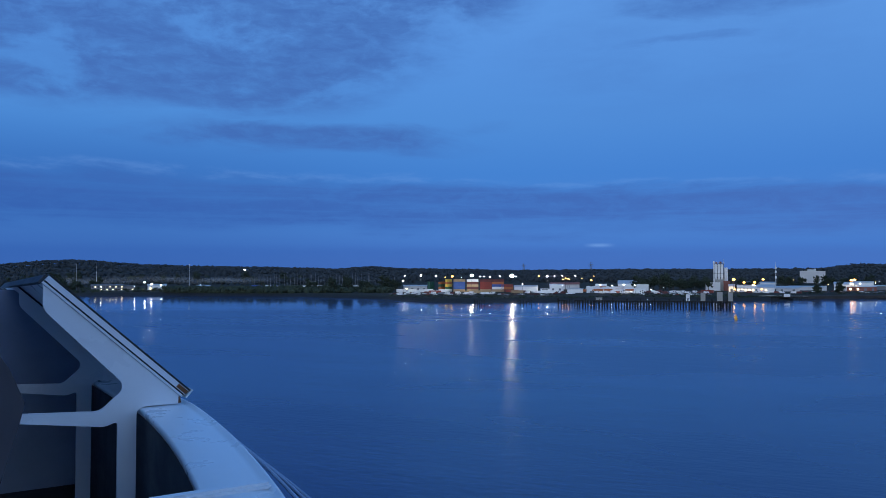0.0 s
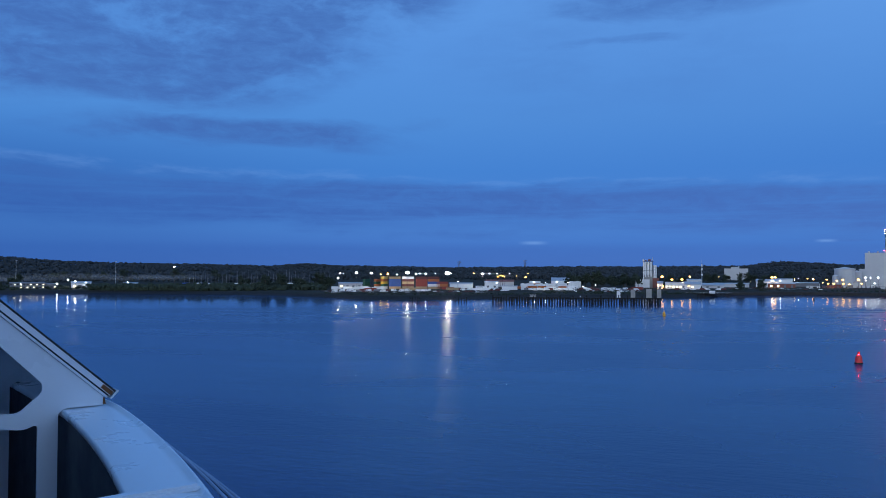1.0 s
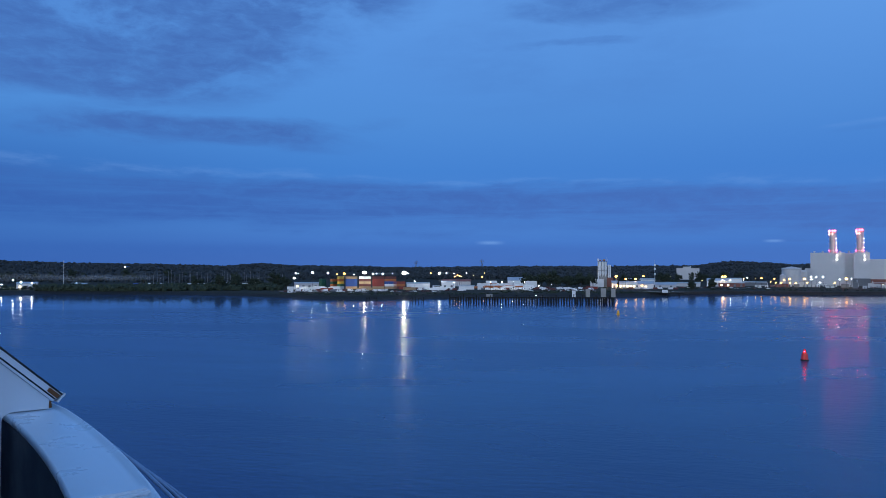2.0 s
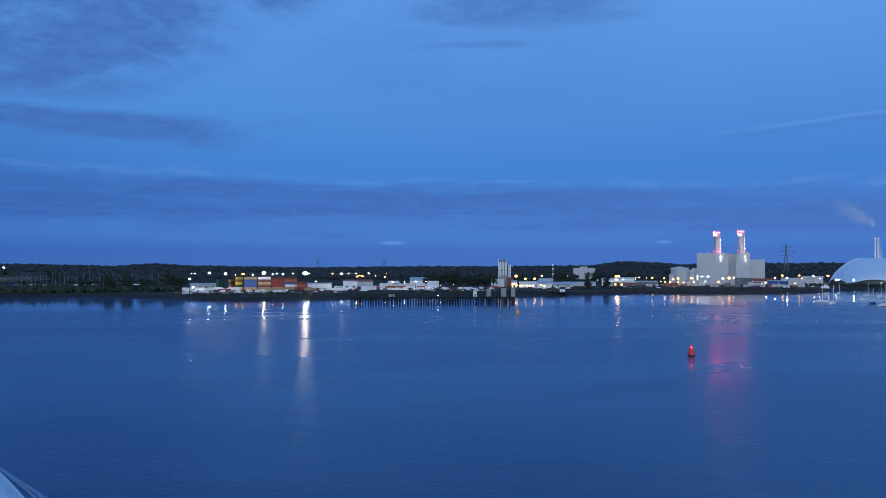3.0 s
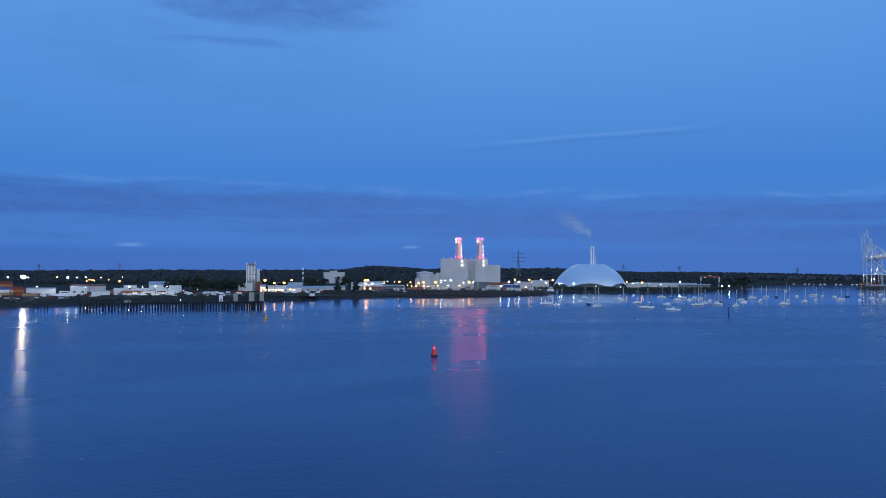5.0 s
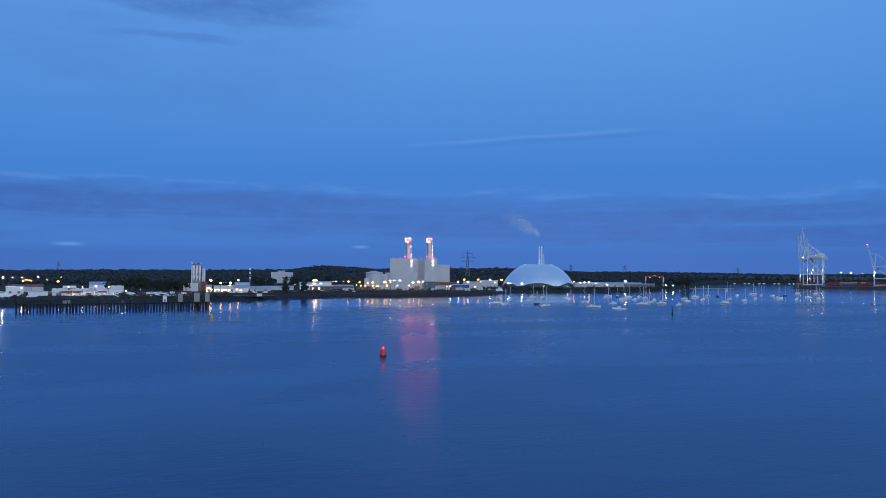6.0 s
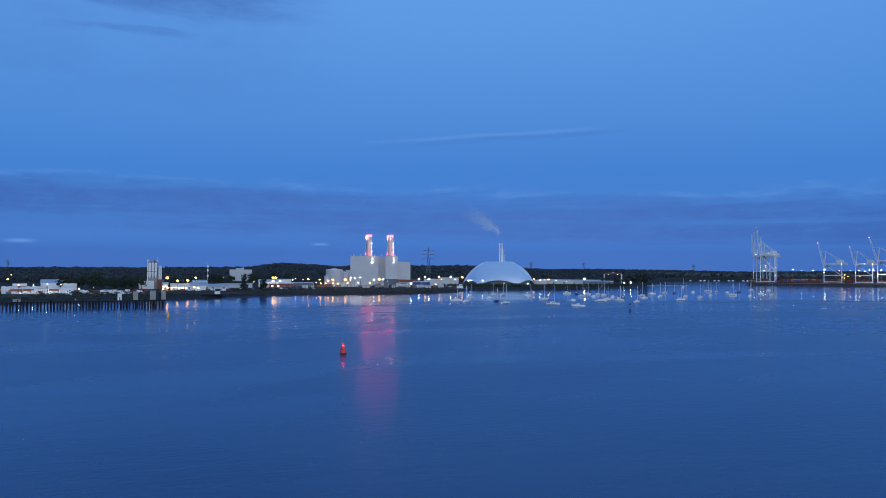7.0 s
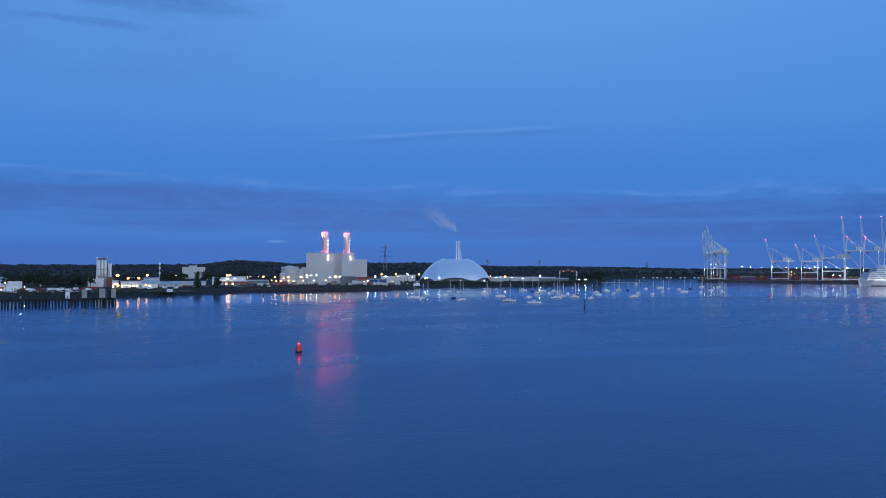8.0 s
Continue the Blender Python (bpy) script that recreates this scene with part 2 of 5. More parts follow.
def lathe(bm, x, y, profile, sides=16, cap=True):
    """A turned solid from (radius, height) pairs."""
    rings = []
    for r, z in profile:
        rings.append([bm.verts.new((x + r * math.cos(2 * math.pi * i / sides), y + r * math.sin(2 * math.pi * i / sides), z)) for i in range(sides)])
    for lo, hi in zip(rings, rings[1:]):
        for i in range(sides):
            j = (i + 1) % sides
            bm.faces.new((lo[i], lo[j], hi[j], hi[i]))
    if cap:
        bm.faces.new(rings[0][::-1])
        bm.faces.new(rings[-1])
    return bm


def beam(bm, p, q, w, h=None):
    """A square bar from p to q."""
    p, q, h = Vector(p), Vector(q), h or w
    way = (q - p).normalized()
    side = way.cross(Vector((0, 0, 1)))
    side = side.normalized() if side.length > 1e-4 else Vector((1, 0, 0))
    up = side.cross(way)
    v = [bm.verts.new(c + side * sx * w / 2 + up * sz * h / 2) for c in (p, q) for sx, sz in ((-1, -1), (1, -1), (1, 1), (-1, 1))]
    for f in ((3, 2, 1, 0), (4, 5, 6, 7), (0, 1, 5, 4), (1, 2, 6, 5), (2, 3, 7, 6), (3, 0, 4, 7)):
        bm.faces.new([v[i] for i in f])
    return bm


def prism(bm, outline, lo, hi, axes=(0, 1, 2)):
    """An outline of two coordinates, drawn out along the third from lo to hi; axes says which is which."""
    def at(a, b, c):
        p = [0, 0, 0]
        p[axes[0]], p[axes[1]], p[axes[2]] = a, b, c
        return bm.verts.new(p)
    low_, high_ = [at(a, b, lo) for a, b in outline], [at(a, b, hi) for a, b in outline]
    bm.faces.new(low_[::-1])
    bm.faces.new(high_)
    k = len(outline)
    for i in range(k):
        bm.faces.new((low_[i], low_[(i + 1) % k], high_[(i + 1) % k], high_[i]))
    bmesh.ops.recalc_face_normals(bm, faces=bm.faces)
    return bm


def mesh_of(name, bm, mat):
    me = bpy.data.meshes.new(name)
    bm.normal_update()
    bm.to_mesh(me)
    bm.free()
    me.materials.append(mat)
    return me


def part(name, bm, mat, parent=None, label="", smooth=False):
    me = bm if isinstance(bm, bpy.types.Mesh) else mesh_of(name, bm, mat)
    if smooth:
        me.shade_smooth()
    ob = new(name, me)
    ob.parent = parent
    if label:
        tagged(ob, label)
    return ob


def thing(name, m, label, category, group="", kind=""):
    ob = new(name)
    ob.empty_display_size = 0.5
    ob.matrix_world = m
    return tagged(ob, label, category, group, kind)


def B():
    return bmesh.new()


# ---------------------------------------------------------------- water and land
def table(x, rows):
    xs, ys = zip(*rows)
    return float(np.interp(x, xs, ys))


bm = B()
RINGS = (0.5, 30, 80, 160, 300, 500, 800, 1200, 2000, 3200, 4900)
grid = [[bm.verts.new(polar(a, r)) for a in range(0, 360, 6)] for r in RINGS]
bm.faces.new(grid[0][::-1])
for lo, hi in zip(grid, grid[1:]):
    for i in range(60):
        bm.faces.new((lo[i], lo[(i + 1) % 60], hi[(i + 1) % 60], hi[i]))
bmesh.ops.recalc_face_normals(bm, faces=bm.faces)
if bm.faces[0].normal.z < 0:
    bmesh.ops.reverse_faces(bm, faces=bm.faces)
tagged(part("water", bm, WATER, smooth=True), "calm blue harbour water with small ripples at dawn", "water", kind="structure")

SHORE = [(-75, 900), (-45.1, 829), (-39.7, 820), (-35.9, 788), (-31.9, 761), (-27.8, 723), (-23.7, 664), (-21.1, 616), (-17.4, 608), (-13.2, 636),
         (-9, 658), (-3.1, 678), (0.65, 696), (4.3, 735), (4.8, 776), (9.7, 830), (14.2, 827), (19.2, 889), (22.5, 995), (27, 1035),
         (30.9, 1117), (34.4, 1300), (35.4, 1500), (36.2, 1900), (38.5, 2250), (80, 2300)]
# height of the far tree tops, as degrees above the eye's level
SKYLINE = [(-60, .4), (-50, .45), (-47.5, .72), (-45, .75), (-42, .5), (-38, .38), (-33, .33), (-28, .22), (-25.5, .4), (-23, .25), (-20, .22), (-15, .12), (-10, .18),
           (-5, .22), (0, .22), (3, .25), (6, .28), (8.3, .58), (10.5, .5), (12.5, .35), (15, .5), (19, .42), (22, .45), (25, .3), (28, .2), (33, .2), (38, .12), (42, .05), (46, .1), (60, .1)]
RIDGE = 3100.0


def land_height(a, d):
    s = table(a, SHORE)
    h = 2.6 * min(max((d - s) / 12.0, -0.3), 1.0) + 0.6 * min(max((d - s - 40) / 200, 0), 1)
    top = EYE + RIDGE * math.tan(radians(table(a, SKYLINE))) - 15.0
    k = min(max((d - 1500) / (RIDGE - 1500), 0), 1.25)
    return h + max(top - 3.0, 2.0) * (k * k * (3 - 2 * k) if k < 1 else 1 - 0.3 * (k - 1))


bm = B()
AZ = [-75 + 0.5 * i for i in range(311)]
OFF = (-6, 0, 5, 12, 40, 120, 260, 420, 640, 900, 1300, 1800, 2400, 3200, 4000)
cols = []
for a in AZ:
    s = table(a, SHORE)
    col = []
    for o in OFF:
        d = min(s + o + (2.5 * noise.noise((a * 2.0, 0, 0)) if o < 20 else 0), 4900)
        col.append(bm.verts.new(polar(a, d, land_height(a, d) if o > -6 else -1.2)))
    cols.append(col)
for l_, r_ in zip(cols, cols[1:]):
    for i in range(len(OFF) - 1):
        bm.faces.new((l_[i], r_[i], r_[i + 1], l_[i + 1]))
bmesh.ops.recalc_face_normals(bm, faces=bm.faces)
if sum(f.normal.z for f in bm.faces) < 0:
    bmesh.ops.reverse_faces(bm, faces=bm.faces)
tagged(part("ground", bm, LAND, smooth=True), "dark low shore of rough grass rising to wooded hills", "ground", kind="structure")


# ---------------------------------------------------------------- woods and trees
def lump_points(rng, sub=1):
    b_ = B()
    bmesh.ops.create_icosphere(b_, subdivisions=sub, radius=1.0)
    co = np.array([v.co[:] for v in b_.verts])
    fa = np.array([[v.index for v in f.verts] for f in b_.faces])
    b_.free()
    return co, fa


LUMP, LUMP_F = lump_points(random, 1)


def canopy(name, spots, label, mat):
    """Many uneven leafy clumps as one mesh. spots: place, width, height."""
    rng = np.random.default_rng(len(spots))
    co, fa, k = [], [], 0
    for p, wide, tall in spots:
        for j in range(6):
            r = rng.uniform(0.6, 0.95) if j == 0 else rng.uniform(0.22, 0.5)
            c = LUMP * rng.uniform(0.72, 1.22, (len(LUMP), 1)) * (wide * r, wide * r, tall * r * rng.uniform(0.8, 1.15))
            c = c + (p.x, p.y, p.z) + (0 if j == 0 else 1) * rng.uniform(-0.85, 0.85, 3) * (wide, wide, tall * 0.8)
            co.append(c)
            fa.append(LUMP_F + k)
            k += len(LUMP)
    me = bpy.data.meshes.new(name)
    me.from_pydata(np.concatenate(co).tolist(), [], np.concatenate(fa).tolist())
    me.materials.append(mat)
    return tagged(new(name, me), label, "woods", kind="stuff")


rng = random.Random(5)
spots = []
for d, gap, wide in ((3100, 6, 5.5), (2900, 8, 5.5), (2600, 8, 5.5), (2350, 8, 5), (2100, 8, 5), (1850, 8, 5)):
    a = -58.0
    while a < 62:
        r = d + rng.uniform(-90, 90)
        if r > table(a, SHORE) + 60:
            tall = rng.uniform(5.0, 7.0)
            spots.append((polar(a, r, land_height(a, r) + tall * 0.9 + 1.6 + (rng.uniform(0, 3) if rng.random() < .2 else 0)), wide * rng.uniform(.9, 1.7), tall))
        a += math.degrees(gap / d) * rng.uniform(.4, 1.2)
canopy("hill_woods", spots, "dark wooded hills along the skyline", LEAF_HAZED)


# ---------------------------------------------------------------- the viewer's ship
# local x: outboard, y: towards the bow, z: from the eye's height
SHIP = pose(0, 0, EYE, 0, 0, 53.0)
ship = thing("cruise_ship", SHIP, "white passenger ship side with slanted screens and steel frames", "ship")


def rounded(outline, radius):
    """The outline with its corners turned into short arcs."""
    out = []
    k = len(outline)
    for i, p in enumerate(outline):
        p, a, b = Vector(p), Vector(outline[i - 1]), Vector(outline[(i + 1) % k])
        r = min(radius, (a - p).length * 0.4, (b - p).length * 0.4)
        u, v = p + (a - p).normalized() * r, p + (b - p).normalized() * r
        out += [tuple(u * (1 - t_) ** 2 + p * 2 * t_ * (1 - t_) + v * t_ * t_) for t_ in (0, 0.25, 0.5, 0.75, 1)]
    return out


FIN = rounded([(0.655, -0.08), (0.655, -0.315), (1.262, -0.95), (1.258, -1.02), (1.09, -1.175), (0.3, -1.13), (0.3, -1.19), (1.13, -1.31), (1.23, -1.27), (1.23, -3.2),
               (1.38, -3.2), (1.38, -1.2), (1.44, -1.165), (1.755, -1.168), (1.738, -1.104), (0.652, -0.115)], 0.05)
FIRST, GAP = 6.95, 2.41
SHEER = 0.028


def sheered(bm_):
    """The side dips gently towards the bow."""
    for v in bm_.verts:
        v.co.z -= SHEER * (v.co.y - FIRST)
    return bm_


for i in range(2):
    y0 = FIRST + GAP * i
    bm = prism(B(), FIN, y0, y0 + 0.035, (0, 2, 1))
    bmesh.ops.triangulate(bm, faces=[f for f in bm.faces if len(f.verts) > 4])
    part("frame_plate", sheered(bm), SHIPWHITE, ship)
# slanted screen over the frames, with dark seals along its end
way = Vector((1.13, 0, -1.03)).normalized()
up = Vector((-way.z, 0, way.x))


def slab(a, b, lo, hi, y0, y1):
    o = Vector((0.625, 0, -0.09))
    return sheered(prism(B(), [((o + way * s + up * h).x, (o + way * s + up * h).z) for s, h in ((a, lo), (b, lo), (b, hi), (a, hi))], y0, y1, (0, 2, 1)))


END = FIRST + 2 * GAP + 0.42
part("screen", slab(0.02, 1.52, 0.004, 0.022, FIRST - 0.015, END), SHIPWHITE, ship)
part("seal", slab(0.025, 1.52, 0.022, 0.035, FIRST - 0.012, END - 0.01), BLACK, ship, "black rubber seal")
part("screen", slab(0.02, 1.53, 0.035, 0.08, FIRST - 0.02, END), SHIPWHITE, ship)
part("seal", slab(0.015, 1.54, 0.08, 0.096, FIRST - 0.018, END - 0.01), BLACK, ship, "black rubber seal")
for i in range(1, 3):
    part("joint_seal", slab(0.0, 1.5, -0.012, 0.003, FIRST + GAP * i - 0.11, FIRST + GAP * i - 0.06), BLACK, ship, "black joint seal")
part("end_cap", slab(1.541, 1.556, 0.02, 0.11, FIRST - 0.03, END), SHIPWHITE, ship)
part("rust_patch", slab(1.42, 1.5295, 0.04, 0.076, FIRST - 0.024, FIRST + 0.01), RUST, ship, "rust stain at the screen's lower corner")
part("rust_patch", prism(B(), [(1.725, -1.165), (1.748, -1.16), (1.742, -1.11), (1.728, -1.1)], FIRST - 0.006, FIRST + 0.004, (0, 2, 1)), RUST, ship, "rust streak")
# strip added in a dark colour for the shade under the upper edge
part("screen_edge", slab(-0.004, 0.02, -0.01, 0.078, FIRST + 0.05, END), SHIPSHADE, ship, "dark strip painted as shade along the upper edge of the screens")
# slab out of view, added to cut the sky light on the bay
part("deck_above", box(B(), -1.8, -0.2, -3.0, 4.5, 0.9, 1.1), SHIPWHITE, ship, "unseen white slab added overhead to shade the bay")
# bulwark cap along the side, narrowing and curving in towards the viewer
bm = B()
rows_ = []
for i in range(41):
    y0 = 2.9 + (END - 2.9) * i / 40
    t_ = min(max((6.95 - y0) / 6.0, 0), 1)
    out, inn = 1.835 - 0.25 * t_ - 0.8 * t_ ** 2, 1.412 - 0.15 * t_ - 0.9 * t_ ** 2
    z0 = -1.175 - SHEER * max(y0 - FIRST, 0)
    rows_.append([bm.verts.new(p) for p in ((inn, y0, z0 - 0.06), (inn - 0.004, y0, z0 - 0.012), (inn + 0.012, y0, z0), (out - 0.13, y0, z0), (out - 0.07, y0, z0 - 0.008),
                                            (out - 0.03, y0, z0 - 0.012), (out - 0.012, y0, z0 + 0.008), (out + 0.004, y0, z0 + 0.006), (out + 0.01, y0, z0 - 0.014), (out, y0, z0 - 0.08))])
for p, q in zip(rows_, rows_[1:]):
    for k in range(10):
        bm.faces.new((p[k], p[(k + 1) % 10], q[(k + 1) % 10], q[k])).smooth = True
bmesh.ops.recalc_face_normals(bm, faces=bm.faces)
part("bulwark_cap", bm, SHIPWHITE, ship, "white curved bulwark cap")
for lift, off in ((-0.03, 0.09), (-0.052, 0.15), (-0.08, 0.21)):
    bm = B()
    pts = []
    for i in range(16):
        y0 = 2.9 + 3.5 * i / 15
        t_ = (6.95 - y0) / 6.0
        pts.append((1.835 - 0.25 * t_ - 0.8 * t_ ** 2 + off * max(0.0, (6.2 - y0) / 2.6), y0, -1.175 + lift))
    rings = [[bm.verts.new((x + 0.011 * math.cos(k * math.pi / 3), y, z + 0.011 * math.sin(k * math.pi / 3))) for k in range(6)] for x, y, z in pts]
    for p, q in zip(rings, rings[1:]):
        for k in range(6):
            bm.faces.new((p[k], p[(k + 1) % 6], q[(k + 1) % 6], q[k])).smooth = True
    bm.faces.new(rings[0][::-1])
    bm.faces.new(rings[-1])
    bmesh.ops.recalc_face_normals(bm, faces=bm.faces)
    part("pipe", bm, SHIPDARK, ship, "thin grey pipe along the hull")
# cross bracket under the cap and the shaded space inboard
bm = box(B(), 0.86, 1.5, 4.02, 4.1, -1.19, -1.145)
bmesh.ops.bevel(bm, geom=bm.edges[:], offset=0.015, segments=2, affect="EDGES")
part("cross_bracket", bm, SHIPWHITE, ship)
# shade inboard is put into the near-black plate and deck colours
part("bulwark_plate", box(B(), 1.44, 1.47, -60, END, -3.4, -1.24), SHIPSHADE, ship)
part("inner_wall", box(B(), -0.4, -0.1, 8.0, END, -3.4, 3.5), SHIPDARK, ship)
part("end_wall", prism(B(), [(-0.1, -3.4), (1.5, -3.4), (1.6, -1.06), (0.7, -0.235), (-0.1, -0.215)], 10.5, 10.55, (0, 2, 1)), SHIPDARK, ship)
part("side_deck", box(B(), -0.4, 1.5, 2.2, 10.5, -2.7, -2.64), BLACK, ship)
bm = prism(B(), [(-0.5, 0.0), (0.12, -0.24), (0.199, -0.362), (0.252, -0.493), (0.24, -0.55), (0.178, -0.778), (0.09, -1.08), (-0.5, -1.5)], 3.25, 3.4, (0, 2, 1))
part("partition_bracket", bm, BROWN, ship, "dark brown partition bracket")
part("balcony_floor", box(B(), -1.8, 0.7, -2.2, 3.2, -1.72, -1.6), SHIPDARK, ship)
# unseen wall behind the viewer, as high as needed to block dawn light
part("cabin_wall", box(B(), -2.0, -1.8, -60, END, -3.4, 6.5), SHIPWHITE, ship)
HULL = [(1.5, -60), (1.52, 14), (0.9, 30), (-4, 52), (-12, 64), (-20, 52), (-25, 30), (-25.5, -60)]
part("hull", prism(B(), HULL, -EYE - 6, -3.5), SHIPWHITE, ship)


# ---------------------------------------------------------------- lamps
def lamp_head(bm, x, y, z, w, h=None):
    """A lantern of six sides that widens to its lens."""
    h = h or w * 0.6
    return lathe(bm, x, y, [(w * 0.22, z - h * 0.5), (w * 0.5, z), (w * 0.15, z + h * 0.5)], 5)


def street_lamp(a, d, z, size, mat, group="harbour lamps", label="lit lamp on a tall steel mast", watts=0):
    g = land_height(a, d)
    ob = thing("street_lamp", facing(a, d, g), label, "lamp", group)
    part("mast", lathe(B(), 0, 0, [(0.16, -0.3), (0.09, z - g)], 6), BLACK, ob)
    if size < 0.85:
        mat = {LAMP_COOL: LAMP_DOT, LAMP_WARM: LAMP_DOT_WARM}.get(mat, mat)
    # heads drawn oversized: the lamps' glare is put into their width
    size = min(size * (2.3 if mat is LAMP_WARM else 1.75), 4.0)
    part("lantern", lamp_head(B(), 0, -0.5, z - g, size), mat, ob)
    if watts:
        beam_ = bpy.data.lights.new("floodlight_beam", "SPOT")
        beam_.energy, beam_.spot_size, beam_.spot_blend, beam_.shadow_soft_size = watts, radians(146), 0.5, 0.4
        beam_.color = (1.0, 0.62, 0.26) if mat is LAMP_WARM else (1.0, 0.95, 0.86)
        light = new("floodlight_beam", beam_)
        light.parent = ob
        light.location = (0, -1.2, z - g - size * 0.4)
    # plates added to keep the strongest lamp's light off the ground
    if mat is LAMP_FLOOD:
        part("housing", box(B(), -2.2, 2.2, -3.4, 1.6, z - g - 1.0, z - g - 0.9), CLAD_DARK, ob)
        part("housing", box(B(), -2.2, 2.2, 1.5, 1.6, z - g - 0.9, z - g + 1.4), CLAD_DARK, ob)
    return ob


# ---------------------------------------------------------------- power station
def clad(name, parent, mat, x0, x1, y0, y1, z0, z1, pitch=4.0):
    """A clad block with a parapet and shallow upright joints on its front."""
    part(name, box(B(), x0, x1, y0, y1, z0, z1), mat, parent)
    part("parapet", box(B(), x0 - 0.15, x1 + 0.15, y0 - 0.15, y1 + 0.15, z1, z1 + 0.5), mat, parent)
    k = int((x1 - x0) / pitch)
    strip = mesh_of("panel_joint", box(B(), -0.12, 0.12, -0.12, 0, z0, z1 - 0.4), mat)
    for i in range(1, k):
        part("panel_joint", strip, None, parent).location = (x0 + (x1 - x0) * i / k, y0, 0)


PS = facing(15.5, 1150, 3.2)
station = thing("power_station", PS, "pale grey clad power station with two steel flues", "power station")
clad("boiler_house", station, CLAD, -40.5, 0.5, -8, 30, 0, 43)
clad("boiler_house", station, CLAD, 11.0, 29.5, -8, 30, 0, 43)
clad("link_block", station, CLAD, 0.5, 11.0, 2, 28, 0, 42)
clad("turbine_hall", station, CLAD, 29.5, 48.5, 0, 40, 0, 34)
clad("annexe", station, CLAD_DARK, 9, 30, -16, -8, 0, 9, 3)
clad("annexe", station, BRICK, 30, 62, -20, 0, 0, 8, 4)
clad("annexe", station, CLAD, -47.5, -40.5, -6, 16, 0, 22, 3)
for i in range(7):
    part("roof_vent", lathe(B(), -36 + i * 10.3, 4, [(1.0, 43.3), (1.0, 45.0), (1.5, 45.3), (0.3, 46.0)], 8), STEEL, station)
for cx in (-14.0, 18.0):
    flue = part("flue", lathe(B(), cx, 4, [(4.0, 43), (4.0, 46), (3.6, 46.2), (3.6, 70), (3.9, 70.2), (3.9, 72)], 24), STEEL, station, smooth=False)
    for z in (49, 55, 61.5, 66.5, 70.2):
        ring = lathe(B(), cx, 4, [(3.65, z), (5.1, z), (5.1, z + 0.25), (3.65, z + 0.25)], 20, cap=False)
        for k in range(16):
            an = 2 * math.pi * k / 16
            beam(ring, (cx + 5.0 * math.cos(an), 4 + 5.0 * math.sin(an), z), (cx + 5.0 * math.cos(an), 4 + 5.0 * math.sin(an), z + 1.2), 0.12)
        part("gallery", ring, STEEL, flue)
    part("ladder", box(B(), cx + 4.0, cx + 4.8, 3.1, 3.3, 43, 70), STEEL, flue)
    for x in (-3.2, 0, 3.2):
        part("warning_lamp", lamp_head(B(), cx + x, 3.0, 73.6, 1.4), LAMP_RED_BIG if cx < 0 else LAMP_RED_MID, flue, "red warning lamp")
    for x in (-4.6, 4.6):
        part("warning_lamp", lamp_head(B(), cx + x, -2.6, 46.5, 1.5), LAMP_RED, flue, "red warning lamp")
    for x, z, w in ((-3.5, 68.8, 1.6), (0, 68.8, 1.3), (-3.9, 71.5, 1.4), (4.8, 62.0, 1.1), (4.8, 56.5, 1.1), (4.8, 50, 1.2), (5.2, 39.0, 1.5), (5.2, 34.0, 1.5)):
        part("work_lamp", lamp_head(B(), cx + x, -1.5 if z > 43 else -9.2, z, w), LAMP_WORK, flue, "white work lamp")
# storage tanks beside the boiler house
tanks = thing("storage_tank", facing(12.3, 1120, 3.2), "pale grey cylindrical storage tank with a shallow cone roof", "tank", "tanks by the power station")
part("shell", lathe(B(), 0, 0, [(12, 0), (12, 21), (12.4, 21.2), (12.4, 22), (11.5, 22.6), (0.5, 25)], 40), CLAD, tanks)
part("guard_rail", lathe(B(), 0, 0, [(12.2, 23.2), (12.4, 23.2), (12.4, 23.4), (12.2, 23.4)], 40, cap=False), STEEL, tanks)
for k in range(20):
    an = 2 * math.pi * k / 20
    part("rail_post", beam(B(), (12.3 * math.cos(an), 12.3 * math.sin(an), 22), (12.3 * math.cos(an), 12.3 * math.sin(an), 23.3), 0.15), STEEL, tanks)
for k in range(24):
    an = math.pi + k * 0.13
    cx, cy = 12.3 * math.cos(an), 12.3 * math.sin(an)
    part("stair_tread", box(B(), cx - 0.5, cx + 0.5, cy - 0.4, cy + 0.4, 2 + k * 0.8, 2.3 + k * 0.8), STEEL, tanks)
copy_thing(tanks, facing(13.0, 1128, 3.2) @ Matrix.Diagonal((0.45, 0.45, 0.82, 1)))
copy_thing(tanks, facing(11.75, 1100, 3.2) @ Matrix.Diagonal((0.3, 0.3, 0.6, 1)))

# ---------------------------------------------------------------- the dome
dome = thing("waste_plant_dome", facing(24.48, 1235, 3.0), "ribbed silver metal dome with a scalloped lower edge", "dome")
SEG, TIERS, TALL = 96, 22, 37.5
bm = B()


def dome_point(i, j):
    """On a spherical cap of 61.6 m radius, from the scalloped edge up to a flat crown."""
    an = 2 * math.pi * i / SEG
    foot = 7.5 * abs(math.sin(3 * an)) ** 0.7
    z = foot + (TALL - 0.8 - foot) * (j / (TIERS - 1)) ** 0.85
    r = math.sqrt(61.6 ** 2 - (z + 21.2) ** 2)
    return Vector((r * math.cos(an), r * math.sin(an), z))


grid = [[bm.verts.new(dome_point(i, j)) for i in range(SEG)] for j in range(TIERS)]
for lo, hi in zip(grid, grid[1:]):
    for i in range(SEG):
        bm.faces.new((lo[i], lo[(i + 1) % SEG], hi[(i + 1) % SEG], hi[i]))
bm.faces.new(grid[-1])
bmesh.ops.recalc_face_normals(bm, faces=bm.faces)
part("skin", bm, DOMESKIN, dome, smooth=True)
bm = B()
